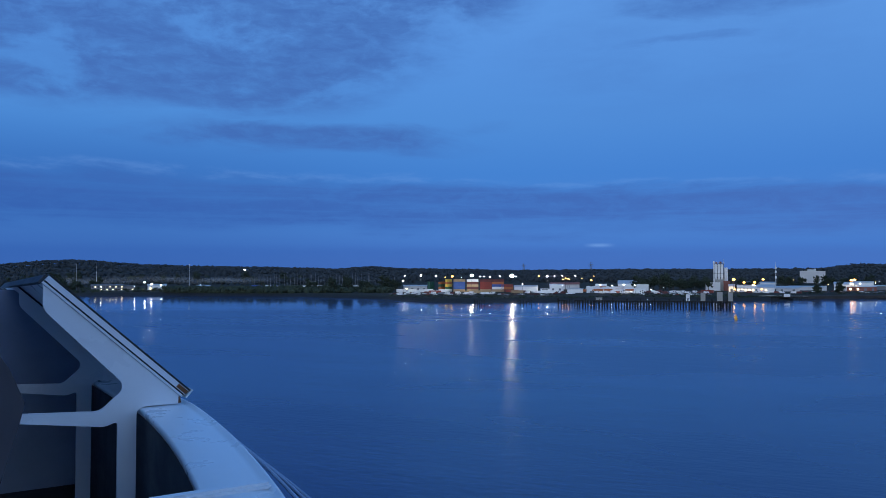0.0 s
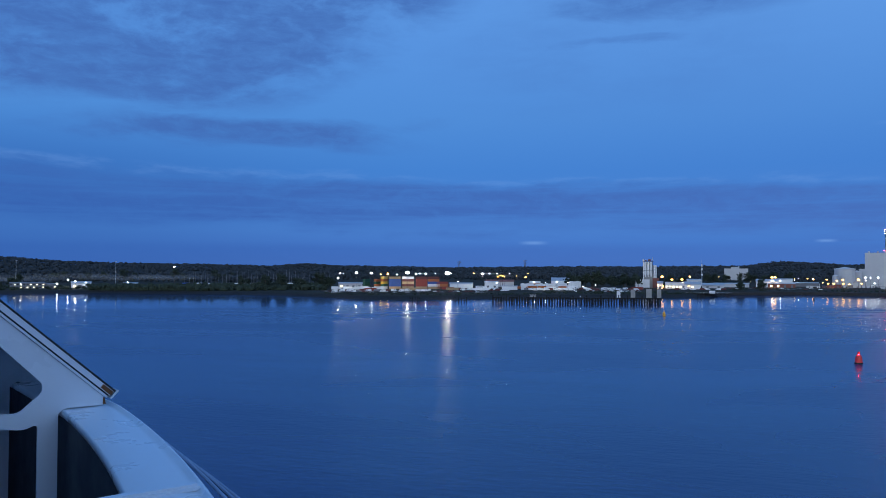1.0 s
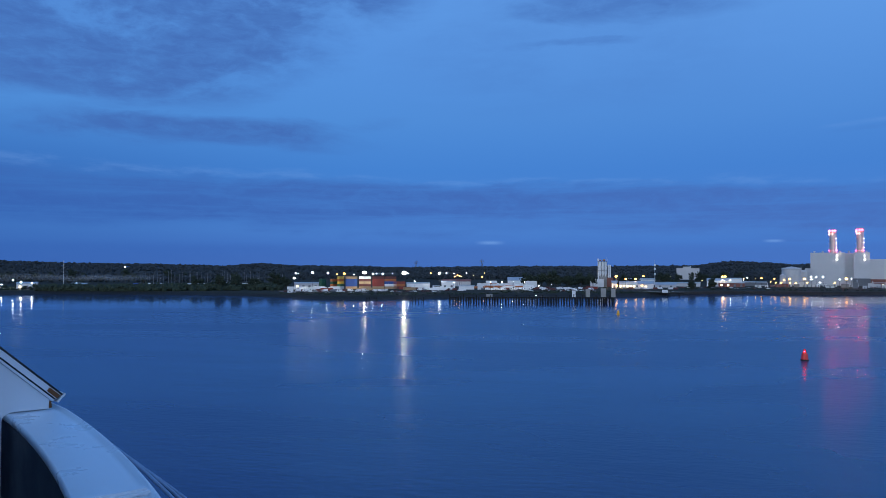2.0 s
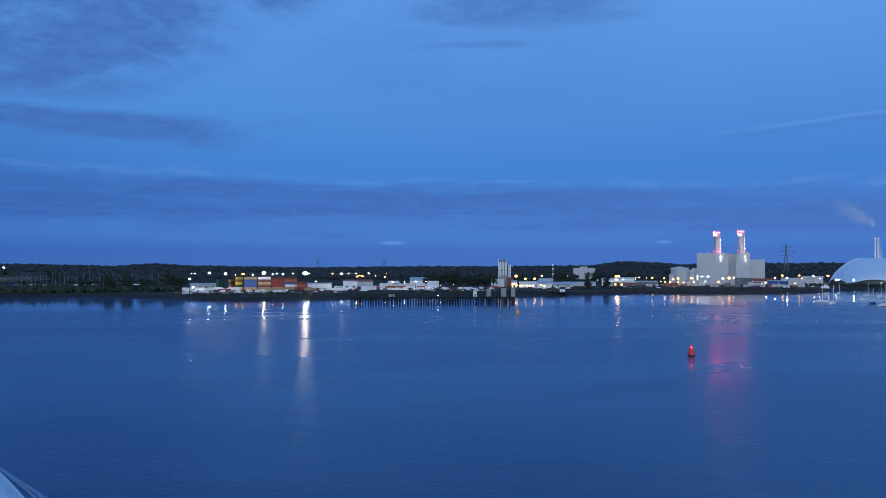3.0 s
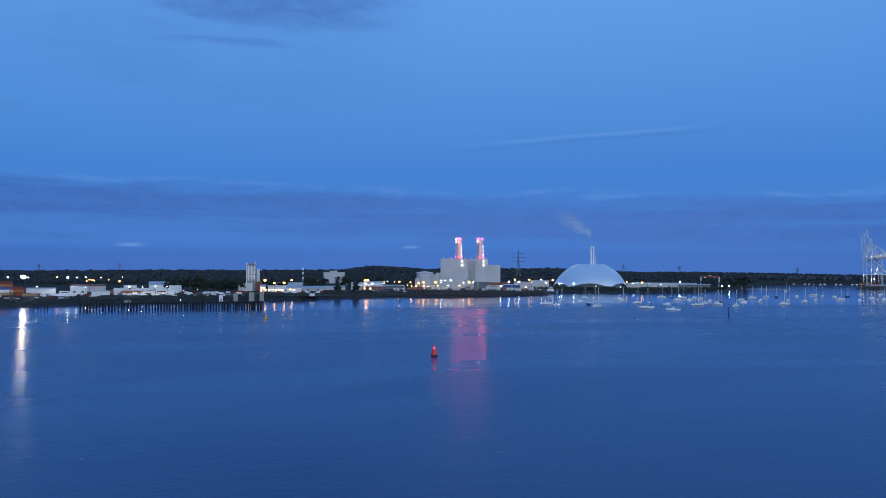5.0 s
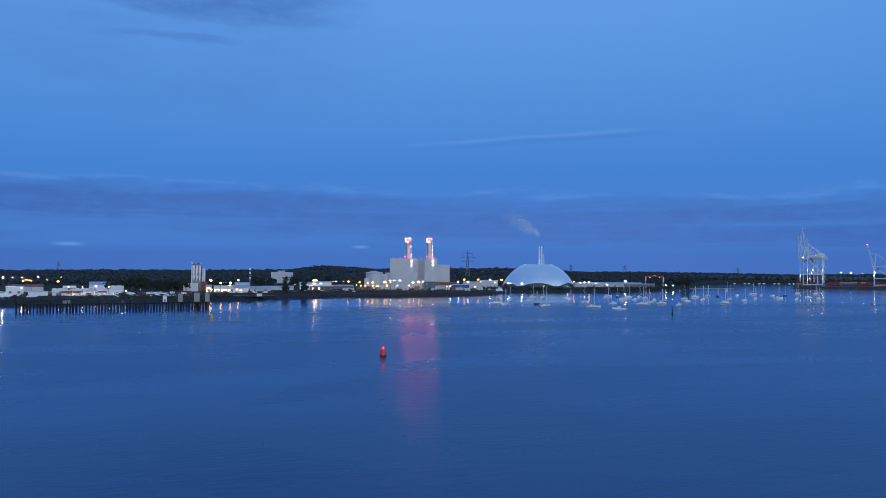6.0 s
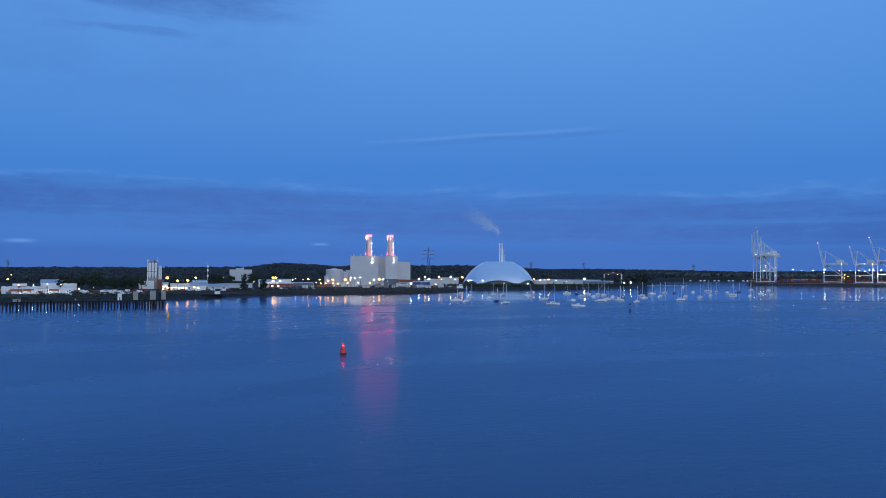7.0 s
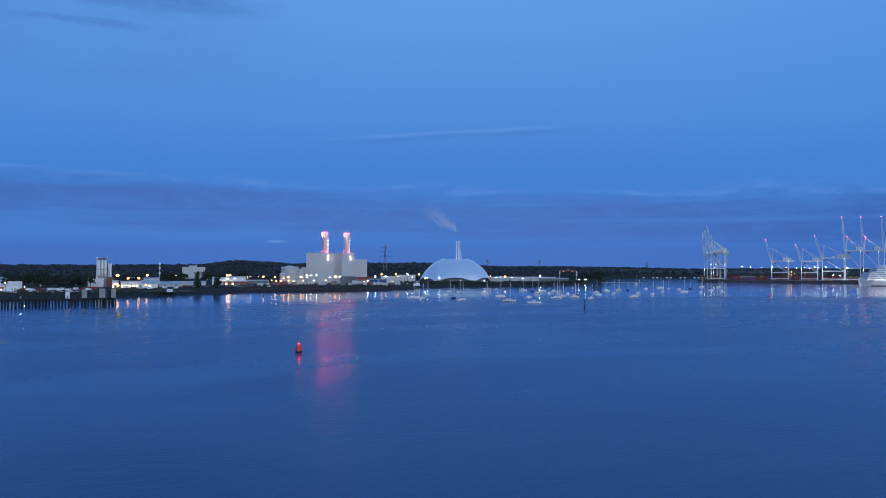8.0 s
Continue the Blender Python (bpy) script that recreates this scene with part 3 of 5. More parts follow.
for i in range(0, SEG, 4):
    for j in range(TIERS - 1):
        p, q = dome_point(i, j) * 1.0015, dome_point(i, j + 1) * 1.0015
        beam(bm, p, q, 0.14, 0.12)
part("ribs", bm, DOMESKIN, dome)
part("plinth", lathe(B(), 0, 0, [(50, -0.5), (50, 6.6), (47, 7.4)], 64), CLAD_DARK, dome)
for k in (2, 7, 10):
    an = radians(-150 + 10 * k)
    part("lit_doorway", box(B(), 50.3 * math.cos(an) - 1.2, 50.3 * math.cos(an) + 1.2, 50.3 * math.sin(an) - 0.6, 50.3 * math.sin(an) + 0.2, 1.5, 3.5), LAMP_ROOM, dome)
stacks = thing("twin_chimney", facing(24.65, 1235, 3.0), "pair of pale slender chimneys rising through the dome", "chimney")
for x in (-1.9, 1.9):
    part("flue", lathe(B(), x, 0, [(1.25, 34), (1.2, 63), (1.3, 63.1), (1.3, 66)], 14), WHITE, stacks)
for z in (45, 55):
    part("tie", box(B(), -2.2, 2.2, -0.4, 0.4, z, z + 0.5), STEEL, stacks)

# ---------------------------------------------------------------- silo works
works = thing("silo_works", facing(-0.27, 930, 3.2), "white upright silos over a low batching shed", "silo")
for x in (-4.6, -1.4, 1.8):
    part("silo", lathe(B(), x, -1.5, [(0.5, 12.0), (1.45, 15.5), (1.45, 29.0), (1.1, 29.8), (0.3, 30.2)], 18), WHITE, works)
for x in (5.2, 7.2):
    part("silo", lathe(B(), x, 1, [(0.5, 10), (0.9, 12), (0.9, 25.5), (0.3, 26.5)], 16), WHITE, works)
clad("tower_base", works, CONCRETE, -7, 4, -2, 5, 0, 14.5, 3)
part("core", box(B(), -6.5, 3.4, 0.6, 3.6, 14.5, 30), CLAD_DARK, works)
part("stair_tower", box(B(), -7.3, -6.2, -2.2, -0.6, 0, 33.5), WHITE, works)
for x in (-3.0, 0.2, 3.6):
    part("column", beam(B(), (x, -2.6, 14), (x, -2.6, 30.6), 0.3), CLAD_DARK, works)
for z in (19.5, 30.4):
    part("platform", box(B(), -7.8, 4.6, -3.2, 2.6, z, z + 0.4), CLAD_DARK, works)
for x in (-7.6, -5, -2.6, -0.2, 2.2, 4.4):
    part("rail_post", beam(B(), (x, -3.1, 30.8), (x, -3.1, 32.3), 0.2), STEEL, works)
part("rail", beam(B(), (-7.6, -3.1, 32.3), (4.4, -3.1, 32.3), 0.2), STEEL, works)
part("filter_unit", box(B(), -1.5, 1.5, -1, 2, 30.8, 33.0), BRICK, works, "rust red filter unit")
part("filter_unit", box(B(), -5.5, -3.2, -1, 2, 30.8, 32.4), BRICK, works, "rust red filter unit")
part("whip_mast", beam(B(), (3.4, 0, 30.8), (3.4, 0, 36), 0.3), STEEL, works)
clad("low_shed", works, WHITE, -16, 0, -6, -2.6, 0, 9, 3)
clad("conveyor_house", works, BRICK, 3.4, 10.5, -4, 3, 0, 10.5, 2)

# ---------------------------------------------------------------- buoys
def buoy(a, d, s, mat, lamp, label):
    ob = thing("buoy", facing(a, d, 0), label, "buoy")
    part("float", lathe(B(), 0, 0, [(1.1 * s, -0.4 * s), (1.2 * s, 0.0), (1.2 * s, 0.3 * s), (1.1 * s, 0.42 * s)], 20), BLACK if lamp else mat, ob)
    part("tower", lathe(B(), 0, 0, [(1.1 * s, 0.42 * s), (0.92 * s, 1.9 * s), (0.75 * s, 2.5 * s), (0.3 * s, 2.8 * s)], 16), mat, ob)
    part("topmark", lathe(B(), 0, 0, [(0.1 * s, 2.8 * s), (0.12 * s, 3.1 * s), (0.32 * s, 3.1 * s), (0.32 * s, 3.7 * s), (0.1 * s, 3.75 * s)], 12), mat, ob)
    for k in range(4):
        an = math.pi / 4 + k * math.pi / 2
        bm_ = beam(B(), (1.05 * s * math.cos(an), 1.05 * s * math.sin(an), 0.6 * s), (0.35 * s * math.cos(an), 0.35 * s * math.sin(an), 2.9 * s), 0.08 * s)
        part("stay", bm_, mat, ob)
    if lamp:
        part("lantern", lamp_head(B(), 0, -0.45 * s, 2.95 * s, 0.4 * s), LAMP_RED, ob)
    return ob


buoy(13.06, 232, 0.86, RED, True, "red conical channel buoy with a lit lamp afloat")
buoy(0.73, 428, 0.72, YELLOW, False, "small yellow mooring buoy afloat")
buoy(10.45, 690, 0.55, BLACK, False, "small black mooring buoy afloat")
buoy(46.6, 760, 0.6, RED, True, "small distant red buoy afloat")



# ---------------------------------------------------------------- trees
def tree_mesh(seed, tall, wide):
    """Trunk with limbs, and a crown of many small leafy tufts with gaps."""
    r = random.Random(seed)
    trunk = lathe(B(), 0, 0, [(0.35, -0.5), (0.28, tall * 0.3), (0.14, tall * 0.75)], 7)
    tips = []
    for k in range(9):
        an, z0 = k * 2.4 + r.uniform(-.4, .4), tall * r.uniform(0.25, 0.6)
        tip = (math.cos(an) * wide * r.uniform(.35, .8), math.sin(an) * wide * r.uniform(.35, .8), z0 + tall * r.uniform(.15, .38))
        beam(trunk, (0, 0, z0), tip, 0.14)
        tips.append(Vector(tip))
    tips += [Vector((r.uniform(-.2, .2) * wide, r.uniform(-.2, .2) * wide, tall * r.uniform(.75, .95))) for _ in range(4)]
    co, fa, k = [], [], 0
    g = np.random.default_rng(seed)
    for tip in tips:
        for _ in range(13):
            s = g.uniform(0.35, 0.95) * wide * 0.2
            c = LUMP * g.uniform(0.5, 1.4, (len(LUMP), 1)) * (s, s, s * 0.75) + np.array(tip) + g.normal(0, 1, 3) * (wide * .2, wide * .2, tall * .09)
            c[:, 2] = np.maximum(c[:, 2], tall * 0.08)
            co.append(c)
            fa.append(LUMP_F + k)
            k += len(LUMP)
    me = bpy.data.meshes.new("crown")
    me.from_pydata(np.concatenate(co).tolist(), [], np.concatenate(fa).tolist())
    me.materials.append(LEAF)
    return mesh_of("trunk", trunk, BARK), me


TREES = [tree_mesh(s, t_, w_) for s, t_, w_ in ((1, 11, 4.2), (2, 14, 5.0), (3, 9, 4.6), (4, 6, 4.0))]


def tree(a, d, k, s, label="dark leafy tree on the shore", group="shore trees"):
    ob = thing("tree", facing(a, d, land_height(a, d), 90 * k + 37 * a) @ Matrix.Diagonal((s, s, s, 1)), label, "tree", group)
    part("trunk", TREES[k][0], BARK, ob)
    part("crown", TREES[k][1], LEAF, ob)


rng = random.Random(11)
for a0, a1, d0, d1, count, s0, s1, label in (
        (-31, -24.3, 800, 900, 26, .7, 1.1, "dark bushy tree on the marshy shore"), (-48, -44, 900, 1000, 12, .9, 1.3, "dark tree behind the jetty building"),
        (-26.18, -23.46, 830, 880, 12, .8, 1.2, "dark tree beside the container yard"), (-6.24, -1.01, 880, 1000, 46, .9, 1.35, "dark tree behind the parked vans"),
        (0.66, 2.30, 960, 1040, 9, .7, 1.0, "dark tree between the sheds"), (3.38, 4.88, 1000, 1120, 8, .7, 1.1, "dark tree between the sheds"),
        (5.64, 6.29, 830, 860, 4, .7, .9, "dark tree by the quay"), (6.99, 7.76, 850, 870, 4, .6, .9, "dark tree by the quay"),
                (33.48, 35.10, 1420, 1540, 20, .9, 1.4, "dark tree on the point"), (3.55, 9.60, 1250, 1350, 26, .9, 1.3, "dark tree behind the sheds"),
        (-50, -30, 1150, 1400, 40, .9, 1.4, "dark tree beyond the marsh")):
    for _ in range(count):
        tree(rng.uniform(a0, a1), rng.uniform(d0, d1), rng.randrange(4), rng.uniform(s0, s1), label)
spots = []
for a0, a1, d0, d1, count, wide, tall in ((-40, -24, 775, 900, 900, 3.0, 3.4), (-24, -8, 640, 690, 150, 1.2, 0.8), (-8, 4, 690, 760, 160, 1.4, 1.0), (5, 20, 850, 930, 160, 1.3, .9),
                                          (20, 34, 1060, 1170, 420, 2.4, 2.2), (22.74, 26.32, 1075, 1110, 150, 2.6, 2.6), (-50, -40, 850, 1000, 120, 2.4, 1.8)):
    for _ in range(count):
        a = rng.uniform(a0, a1)
        d = max(rng.uniform(d0, d1), table(a, SHORE) + 14)
        k = rng.uniform(.6, 1.3)
        spots.append((polar(a, d, land_height(a, d) + 0.5 * tall * k), wide * k, tall * k))
canopy("shore_scrub", spots, "low dark scrub along the shore", LEAF)
spots = []
for d, gap, wide, a0, a1 in ((1650, 10, 6, -52, 34), (1450, 10, 6, -52, 2), (1250, 11, 5.5, -51, -24), (1500, 10, 5.5, 1, 11), (1420, 10, 5, 18, 34), (2350, 7, 6, 35, 58), (2275, 6, 5.5, 36.5, 46)):
    if d == 2350:
        canopy("lowland_woods", spots, "dark belt of trees behind the waterfront", LEAF_HAZED)
        spots = []
    a = a0
    while a < a1:
        r = d + rng.uniform(-60, 60)
        if r > table(a, SHORE) + 20:
            tall = rng.uniform(5, 8)
            spots.append((polar(a, r, land_height(a, r) + tall * 0.8), wide * rng.uniform(.7, 1.3), tall))
        a += math.degrees(gap / d) * rng.uniform(.4, 1.3)
canopy("far_bank_woods", spots, "trees along the far river bank, coloured pale for haze", LEAF_BANK_HAZE)

# ---------------------------------------------------------------- shore edge
bm = B()
prev = None
for i in range(0, 221):
    a = -48 + 0.375 * i
    s = table(a, SHORE)
    if a > 34:
        break
    cur = [bm.verts.new(polar(a, s - 7 + 1.5 * noise.noise((a * 3, 1, 0)), 0.04)), bm.verts.new(polar(a, s + 1, 0.75)), bm.verts.new(polar(a, s + 8 + 2 * noise.noise((a * 2, 4, 0)), 2.0))]
    if prev:
        for k in range(2):
            bm.faces.new((prev[k], cur[k], cur[k + 1], prev[k + 1]))
    prev = cur
tagged(part("foreshore", bm, MUD, smooth=True), "narrow muddy foreshore at the water's edge", "shore", kind="structure")
QUAY = [(4.85, 772), (9.7, 826), (14.2, 823), (19.2, 884), (21.5, 955)]
bm = B()
for (a, d), (b, e) in zip(QUAY, QUAY[1:]):
    p, q, r, s = polar(a, d), polar(b, e), polar(b, e + 10), polar(a, d + 10)
    lo = [bm.verts.new((v.x, v.y, -1)) for v in (p, q, r, s)]
    hi = [bm.verts.new((v.x, v.y, 3.0)) for v in (p, q, r, s)]
    bm.faces.new(hi)
    for k in range(4):
        bm.faces.new((lo[k], lo[(k + 1) % 4], hi[(k + 1) % 4], hi[k]))
bmesh.ops.recalc_face_normals(bm, faces=bm.faces)
tagged(part("quay_wall", bm, STONE), "dark stone quay wall before the power station", "quay", kind="structure")
# container port quay across the river
bm = B()
far_ = [polar(41.95, 1555), polar(43.2, 1900), polar(60, 2000), polar(60, 1580), polar(50, 1545)]
lo = [bm.verts.new((p.x, p.y, -1)) for p in far_]
hi = [bm.verts.new((p.x, p.y, 3.6)) for p in far_]
bm.faces.new(hi)
for k in range(5):
    bm.faces.new((lo[k], lo[(k + 1) % 5], hi[(k + 1) % 5], hi[k]))
bmesh.ops.recalc_face_normals(bm, faces=bm.faces)
tagged(part("port_quay", bm, YARD), "dark container port quay across the river", "quay", kind="structure")


# ---------------------------------------------------------------- containers
def paint(name, c):
    return material(name, c, 0.55, vary=0.22, scale=0.8)


PAINTS = {"red": paint("red container paint", (0.25, 0.035, 0.022)), "blue": paint("blue container paint", (0.02, 0.08, 0.3)), "orange": paint("orange container paint", (0.42, 0.12, 0.035)),
          "tan": paint("tan container paint", (0.36, 0.24, 0.13)), "green": paint("green container paint", (0.02, 0.1, 0.055)), "white": paint("white container paint", (0.75, 0.75, 0.74)),
          "maroon": paint("maroon container paint", (0.13, 0.03, 0.026)), "yellow": paint("yellow container paint", (0.7, 0.48, 0.06))}


def container_meshes(mat):
    bm = B()
    ring = []
    for i in range(49):
        x = -6.0 + 12.0 * i / 48
        y = -1.22 + (0.07 if i % 4 in (1, 2) else 0.0)
        ring.append((bm.verts.new((x, y, 0.12)), bm.verts.new((x, y, 2.5))))
    for (p, q), (r, s) in zip(ring, ring[1:]):
        bm.faces.new((p, r, s, q))
    box(bm, -6.05, 6.05, -1.12, 1.2, 0.1, 2.55)
    body = mesh_of("body", bm, mat)
    bm = B()
    for x in (-6.05, 6.05):
        for y in (-1.2, 1.2):
            box(bm, x - 0.1, x + 0.1, y - 0.06, y + 0.06, 0, 2.6)
    for z in (0.06, 2.52):
        for y in (-1.2, 1.2):
            box(bm, -6.0, 6.0, y - 0.05, y + 0.05, z - 0.06, z + 0.07)
    rim = mesh_of("corner_frame", bm, mat)
    bm = B()
    for y in (-0.8, -0.35, 0.35, 0.8):
        beam(bm, (6.12, y, 0.1), (6.12, y, 2.5), 0.06)
    return body, rim, mesh_of("door_bars", bm, STEEL)


CONTAINER = {k: container_meshes(m) for k, m in PAINTS.items()}


def container(m, colour, where):
    ob = thing("container", m, f"{colour} corrugated steel shipping container {where}", "container", "shipping containers")
    for name, me in zip(("body", "corner_frame", "door_bars"), CONTAINER[colour]):
        part(name, me, None, ob)


COLUMNS = [(-21.02, ("green", "green", "green", "green")), (-20.21, ("red", "orange", "green", "orange")), (-19.71, ("white", "green", "yellow", "orange", "yellow")),
           (-18.91, ("tan", "blue", "blue", "blue", "tan")), (-17.92, ("tan", "maroon", "tan", "maroon", "white")), (-16.93, ("tan", "red", "red", "red", "maroon")),
           (-16.03, ("tan", "white", "blue", "orange", "maroon")), (-15.36, ("maroon", "orange", "red"))]
for a, colours in COLUMNS:
    for row in (0, 1):
        for k, c in enumerate(colours[:len(colours) - row]):
            container(facing(a, 812 + (2.7 if a > -24.4 + 5.6 else 13) * row, 3.15 + 2.62 * k, rng.uniform(-.4, .4) + (0 if a > -18.95 else 66)), c if row == 0 else rng.choice(list(PAINTS)), "stacked in the yard")
for a, d, c in ((-22.40, 770, "red"), (-21.67, 775, "maroon"), (-20.74, 765, "red"), (-14.95, 800, "red"), (-18.11, 762, "tan"), (-17.28, 768, "tan"), (-14.61, 780, "tan"), (-22.88, 780, "maroon"),
                (-1.12, 846, "red"), (-6.64, 850, "white")):
    container(facing(a, d, land_height(a, d), rng.uniform(-15, 15)), c, "lying in the yard")
for k in range(30):
    a = -9.7 + 4.3 * k / 29 + rng.uniform(-.05, .05)
    for z in range(rng.choice((1, 2, 2, 3) if k % 3 else (1, 1, 2))):
        container(facing(a, 838 + 14 * (k % 3), 3.2 + 2.62 * z, 90 + rng.uniform(-8, 8) if k % 4 else rng.uniform(-8, 8)), "white" if (k + z) % 9 else "orange", "stacked behind the lorries")
for k in range(84):
    a = 42.3 + (k % 42) * 0.45 * 0.55 + rng.uniform(0, .02)
    d = (1606 if k < 42 else 1640)
    for z in range(rng.choice((1, 2, 2, 3) if k < 42 else (2, 3, 3))):
        container(facing(a, d, 3.6 + 2.6 * z, -8), rng.choice(("maroon", "red", "maroon", "red", "tan", "blue")), "stacked on the port quay")


# ---------------------------------------------------------------- sheds and houses
def shed(a, d, w, deep, eaves, ridge, mat, label, roof=None, doors=0, lit=0, turn=0.0, lift=0.0, storeys=0):
    """A low building: walls, pitched roof with overhang, gutter, doors and windows."""
    ob = thing("shed", facing(a, d, land_height(a, d) + lift, turn), label, "building", "waterfront sheds")
    wall = part("wall", box(B(), -w / 2, w / 2, 0, deep, -0.6, eaves), mat, ob)
    strip = mesh_of("panel_joint", box(B(), -0.08, 0.08, -0.08, 0, 0, eaves - 0.1), mat)
    for i in range(1, max(2, int(w / 3))):
        part("panel_joint", strip, None, wall).location = (-w / 2 + w * i / max(2, int(w / 3)), 0, 0)
    bm = prism(B(), [(-0.5, eaves - 0.05), (deep / 2, ridge), (deep + 0.5, eaves - 0.05), (deep + 0.5, eaves + 0.2), (deep / 2, ridge + 0.3), (-0.5, eaves + 0.2)], -w / 2 - 0.4, w / 2 + 0.4, (1, 2, 0))
    bmesh.ops.triangulate(bm, faces=[f for f in bm.faces if len(f.verts) > 4])
    part("roof", bm, roof or STEEL, ob)
    bm = prism(B(), [(0, eaves - 0.02), (deep, eaves - 0.02), (deep / 2, ridge)], -w / 2, w / 2, (1, 2, 0))
    part("gable", bm, mat, ob)
    for k in range(doors):
        x = -w / 2 + w * (k + 0.5) / doors
        for level in range(storeys):
            pane = box(B(), x - 0.75, x + 0.75, -0.08, 0, 1.0 + 2.9 * level, 2.2 + 2.9 * level)
            part("window", pane, LAMP_ROOM if (k * 3 + level * 5) % 7 < lit else BLACK, wall)
        if storeys:
            continue
        part("door", box(B(), x - 1.2, x + 1.2, -0.1, 0, 0.6 * (k < lit), min(3.0, eaves * .7)), CLAD_DARK if k >= lit else LAMP_ROOM, wall)
    return ob


shed(-13.96, 860, 26, 14, 4.6, 5.6, WHITE, "long white warehouse beside the containers")
shed(-11.72, 850, 15, 12, 6.8, 7.6, WHITE, "tall white store shed in the yard", doors=2)
shed(-10.36, 800, 16, 8, 3.6, 4.0, WHITE, "low white trailer shed")
shed(-11.10, 930, 34, 16, 6.0, 8.0, CLAD, "grey warehouse behind the yard", BRICK)
shed(-22.19, 850, 26, 12, 5.0, 6.0, CLAD, "grey store shed by the container yard", doors=4, lit=1)
shed(-6.44, 1000, 30, 16, 6.0, 10.0, WHITE, "white gabled shed behind the vans")
shed(2.30, 1050, 38, 14, 7.5, 8.6, WHITE, "long white warehouse behind the lit works")
shed(1.51, 900, 22, 10, 6.5, 7.0, WHITE, "white works building with lit doorways", doors=6, lit=5)
shed(2.68, 880, 17, 12, 5.0, 8.0, WHITE, "white gabled shed on the quay", doors=1, lit=1)
shed(0.47, 890, 6, 8, 6.0, 8.0, WHITE, "small white gabled hut beside the silos", doors=1)
shed(4.05, 930, 24, 12, 3.2, 5.6, CLAD, "low grey gabled shed by the quay", doors=2)
shed(5.26, 990, 40, 12, 4.0, 5.0, CLAD, "low grey store beside trees")
shed(7.53, 1010, 24, 16, 7.0, 9.6, WHITE, "white clad works building", doors=2)
shed(8.47, 1000, 30, 14, 4.5, 5.0, BRICK, "low red brick works building", doors=4, lit=2)
shed(8.55, 1040, 22, 14, 9.0, 10.0, WHITE, "white clad works building")
shed(9.93, 1060, 30, 14, 4.5, 5.2, CLAD_DARK, "dark low store by the works")
shed(18.75, 1080, 24, 10, 6.0, 6.5, PAINTS["blue"], "blue clad store by the quay", doors=2)
shed(19.80, 1120, 34, 14, 9.0, 9.6, CLAD, "pale clad process building by the quay", doors=3, lit=2)
shed(20.85, 1130, 26, 14, 11.0, 11.6, CLAD, "pale clad process building by the quay")
shed(18.12, 1110, 40, 12, 4.0, 4.4, BRICK, "long low brick building beside the power station", doors=5, lit=2)
shed(29.68, 1330, 105, 24, 6.0, 7.0, CLAD, "long pale warehouse on the point", doors=6, lit=1)
shed(27.58, 1280, 20, 12, 6.0, 7.0, CLAD, "small pale shed beside the dome")
shed(31.75, 1310, 50, 14, 5.0, 5.8, CLAD_DARK, "dark store shed on the point")
shed(-43.74, 900, 32, 12, 6.2, 6.8, CLAD_DARK, "two storey jetty clubhouse with lit windows", CLAD_DARK, doors=11, lit=3, storeys=2)
shed(-42.60, 905, 18, 10, 5.0, 5.4, CLAD_DARK, "dark clubhouse wing with lit windows", CLAD_DARK, doors=6, lit=3, storeys=1)
shed(-40.55, 930, 20, 12, 5.0, 6.5, WHITE, "pale boat shed under lamps", doors=3, lit=1)
shed(-37.46, 960, 16, 8, 3.5, 4.5, CLAD, "pale low shed on the marsh")
shed(-27.84, 930, 10, 6, 3.5, 4.5, WHITE, "small white house on the shore", doors=2)
# small plant along the foot of the power station
plant_rng = random.Random(31)
for k in range(26):
    a, d = 10.3 + 10.2 * (k + plant_rng.uniform(-.3, .3)) / 26, plant_rng.uniform(985, 1065)
    ob = thing("plant_unit", facing(a, d, land_height(a, d), plant_rng.uniform(-6, 6)), "small grey plant unit with pipes by the power station", "plant", "plant units")
    w, h, deep = plant_rng.uniform(3, 9), plant_rng.uniform(2.2, 6.5), plant_rng.uniform(3, 6)
    mat = plant_rng.choice((CLAD, CLAD, STEEL, BRICK, CLAD_DARK, WHITE))
    part("housing", box(B(), -w / 2, w / 2, 0, deep, 0, h), mat, ob)
    part("roof", box(B(), -w / 2 - .2, w / 2 + .2, -.2, deep + .2, h, h + .25), CLAD_DARK, ob)
    part("door", box(B(), -.6, .6, -.06, 0, 0, 2.1), CLAD_DARK, ob)
    if k % 2:
        part("vent_stack", lathe(B(), w * .3, deep / 2, [(.35, h), (.35, h + 2.4), (.55, h + 2.5), (.15, h + 3)], 8), STEEL, ob)
    else:
        part("pipe", beam(B(), (w / 2, deep * .4, h * .7), (w / 2 + 7, deep * .4, h * .7), .5), STEEL, ob)
        part("pipe_support", beam(B(), (w / 2 + 6.5, deep * .4, 0), (w / 2 + 6.5, deep * .4, h * .7), .3), STEEL, ob)
# large square store on the rise
store = thing("large_store", facing(5.58, 1400, 9.0), "large pale square warehouse with roof plant", "building")
clad("wall", store, CLAD, -19, 19, 0, 30, -3, 16.5, 3.4)
part("roof_plant", box(B(), -8, 5, 8, 16, 17, 19.5), STEEL, store)
part("roof_plant", lathe(B(), 4, 10, [(1.2, 17), (1.2, 20.5), (0.4, 21)], 10), STEEL, store)


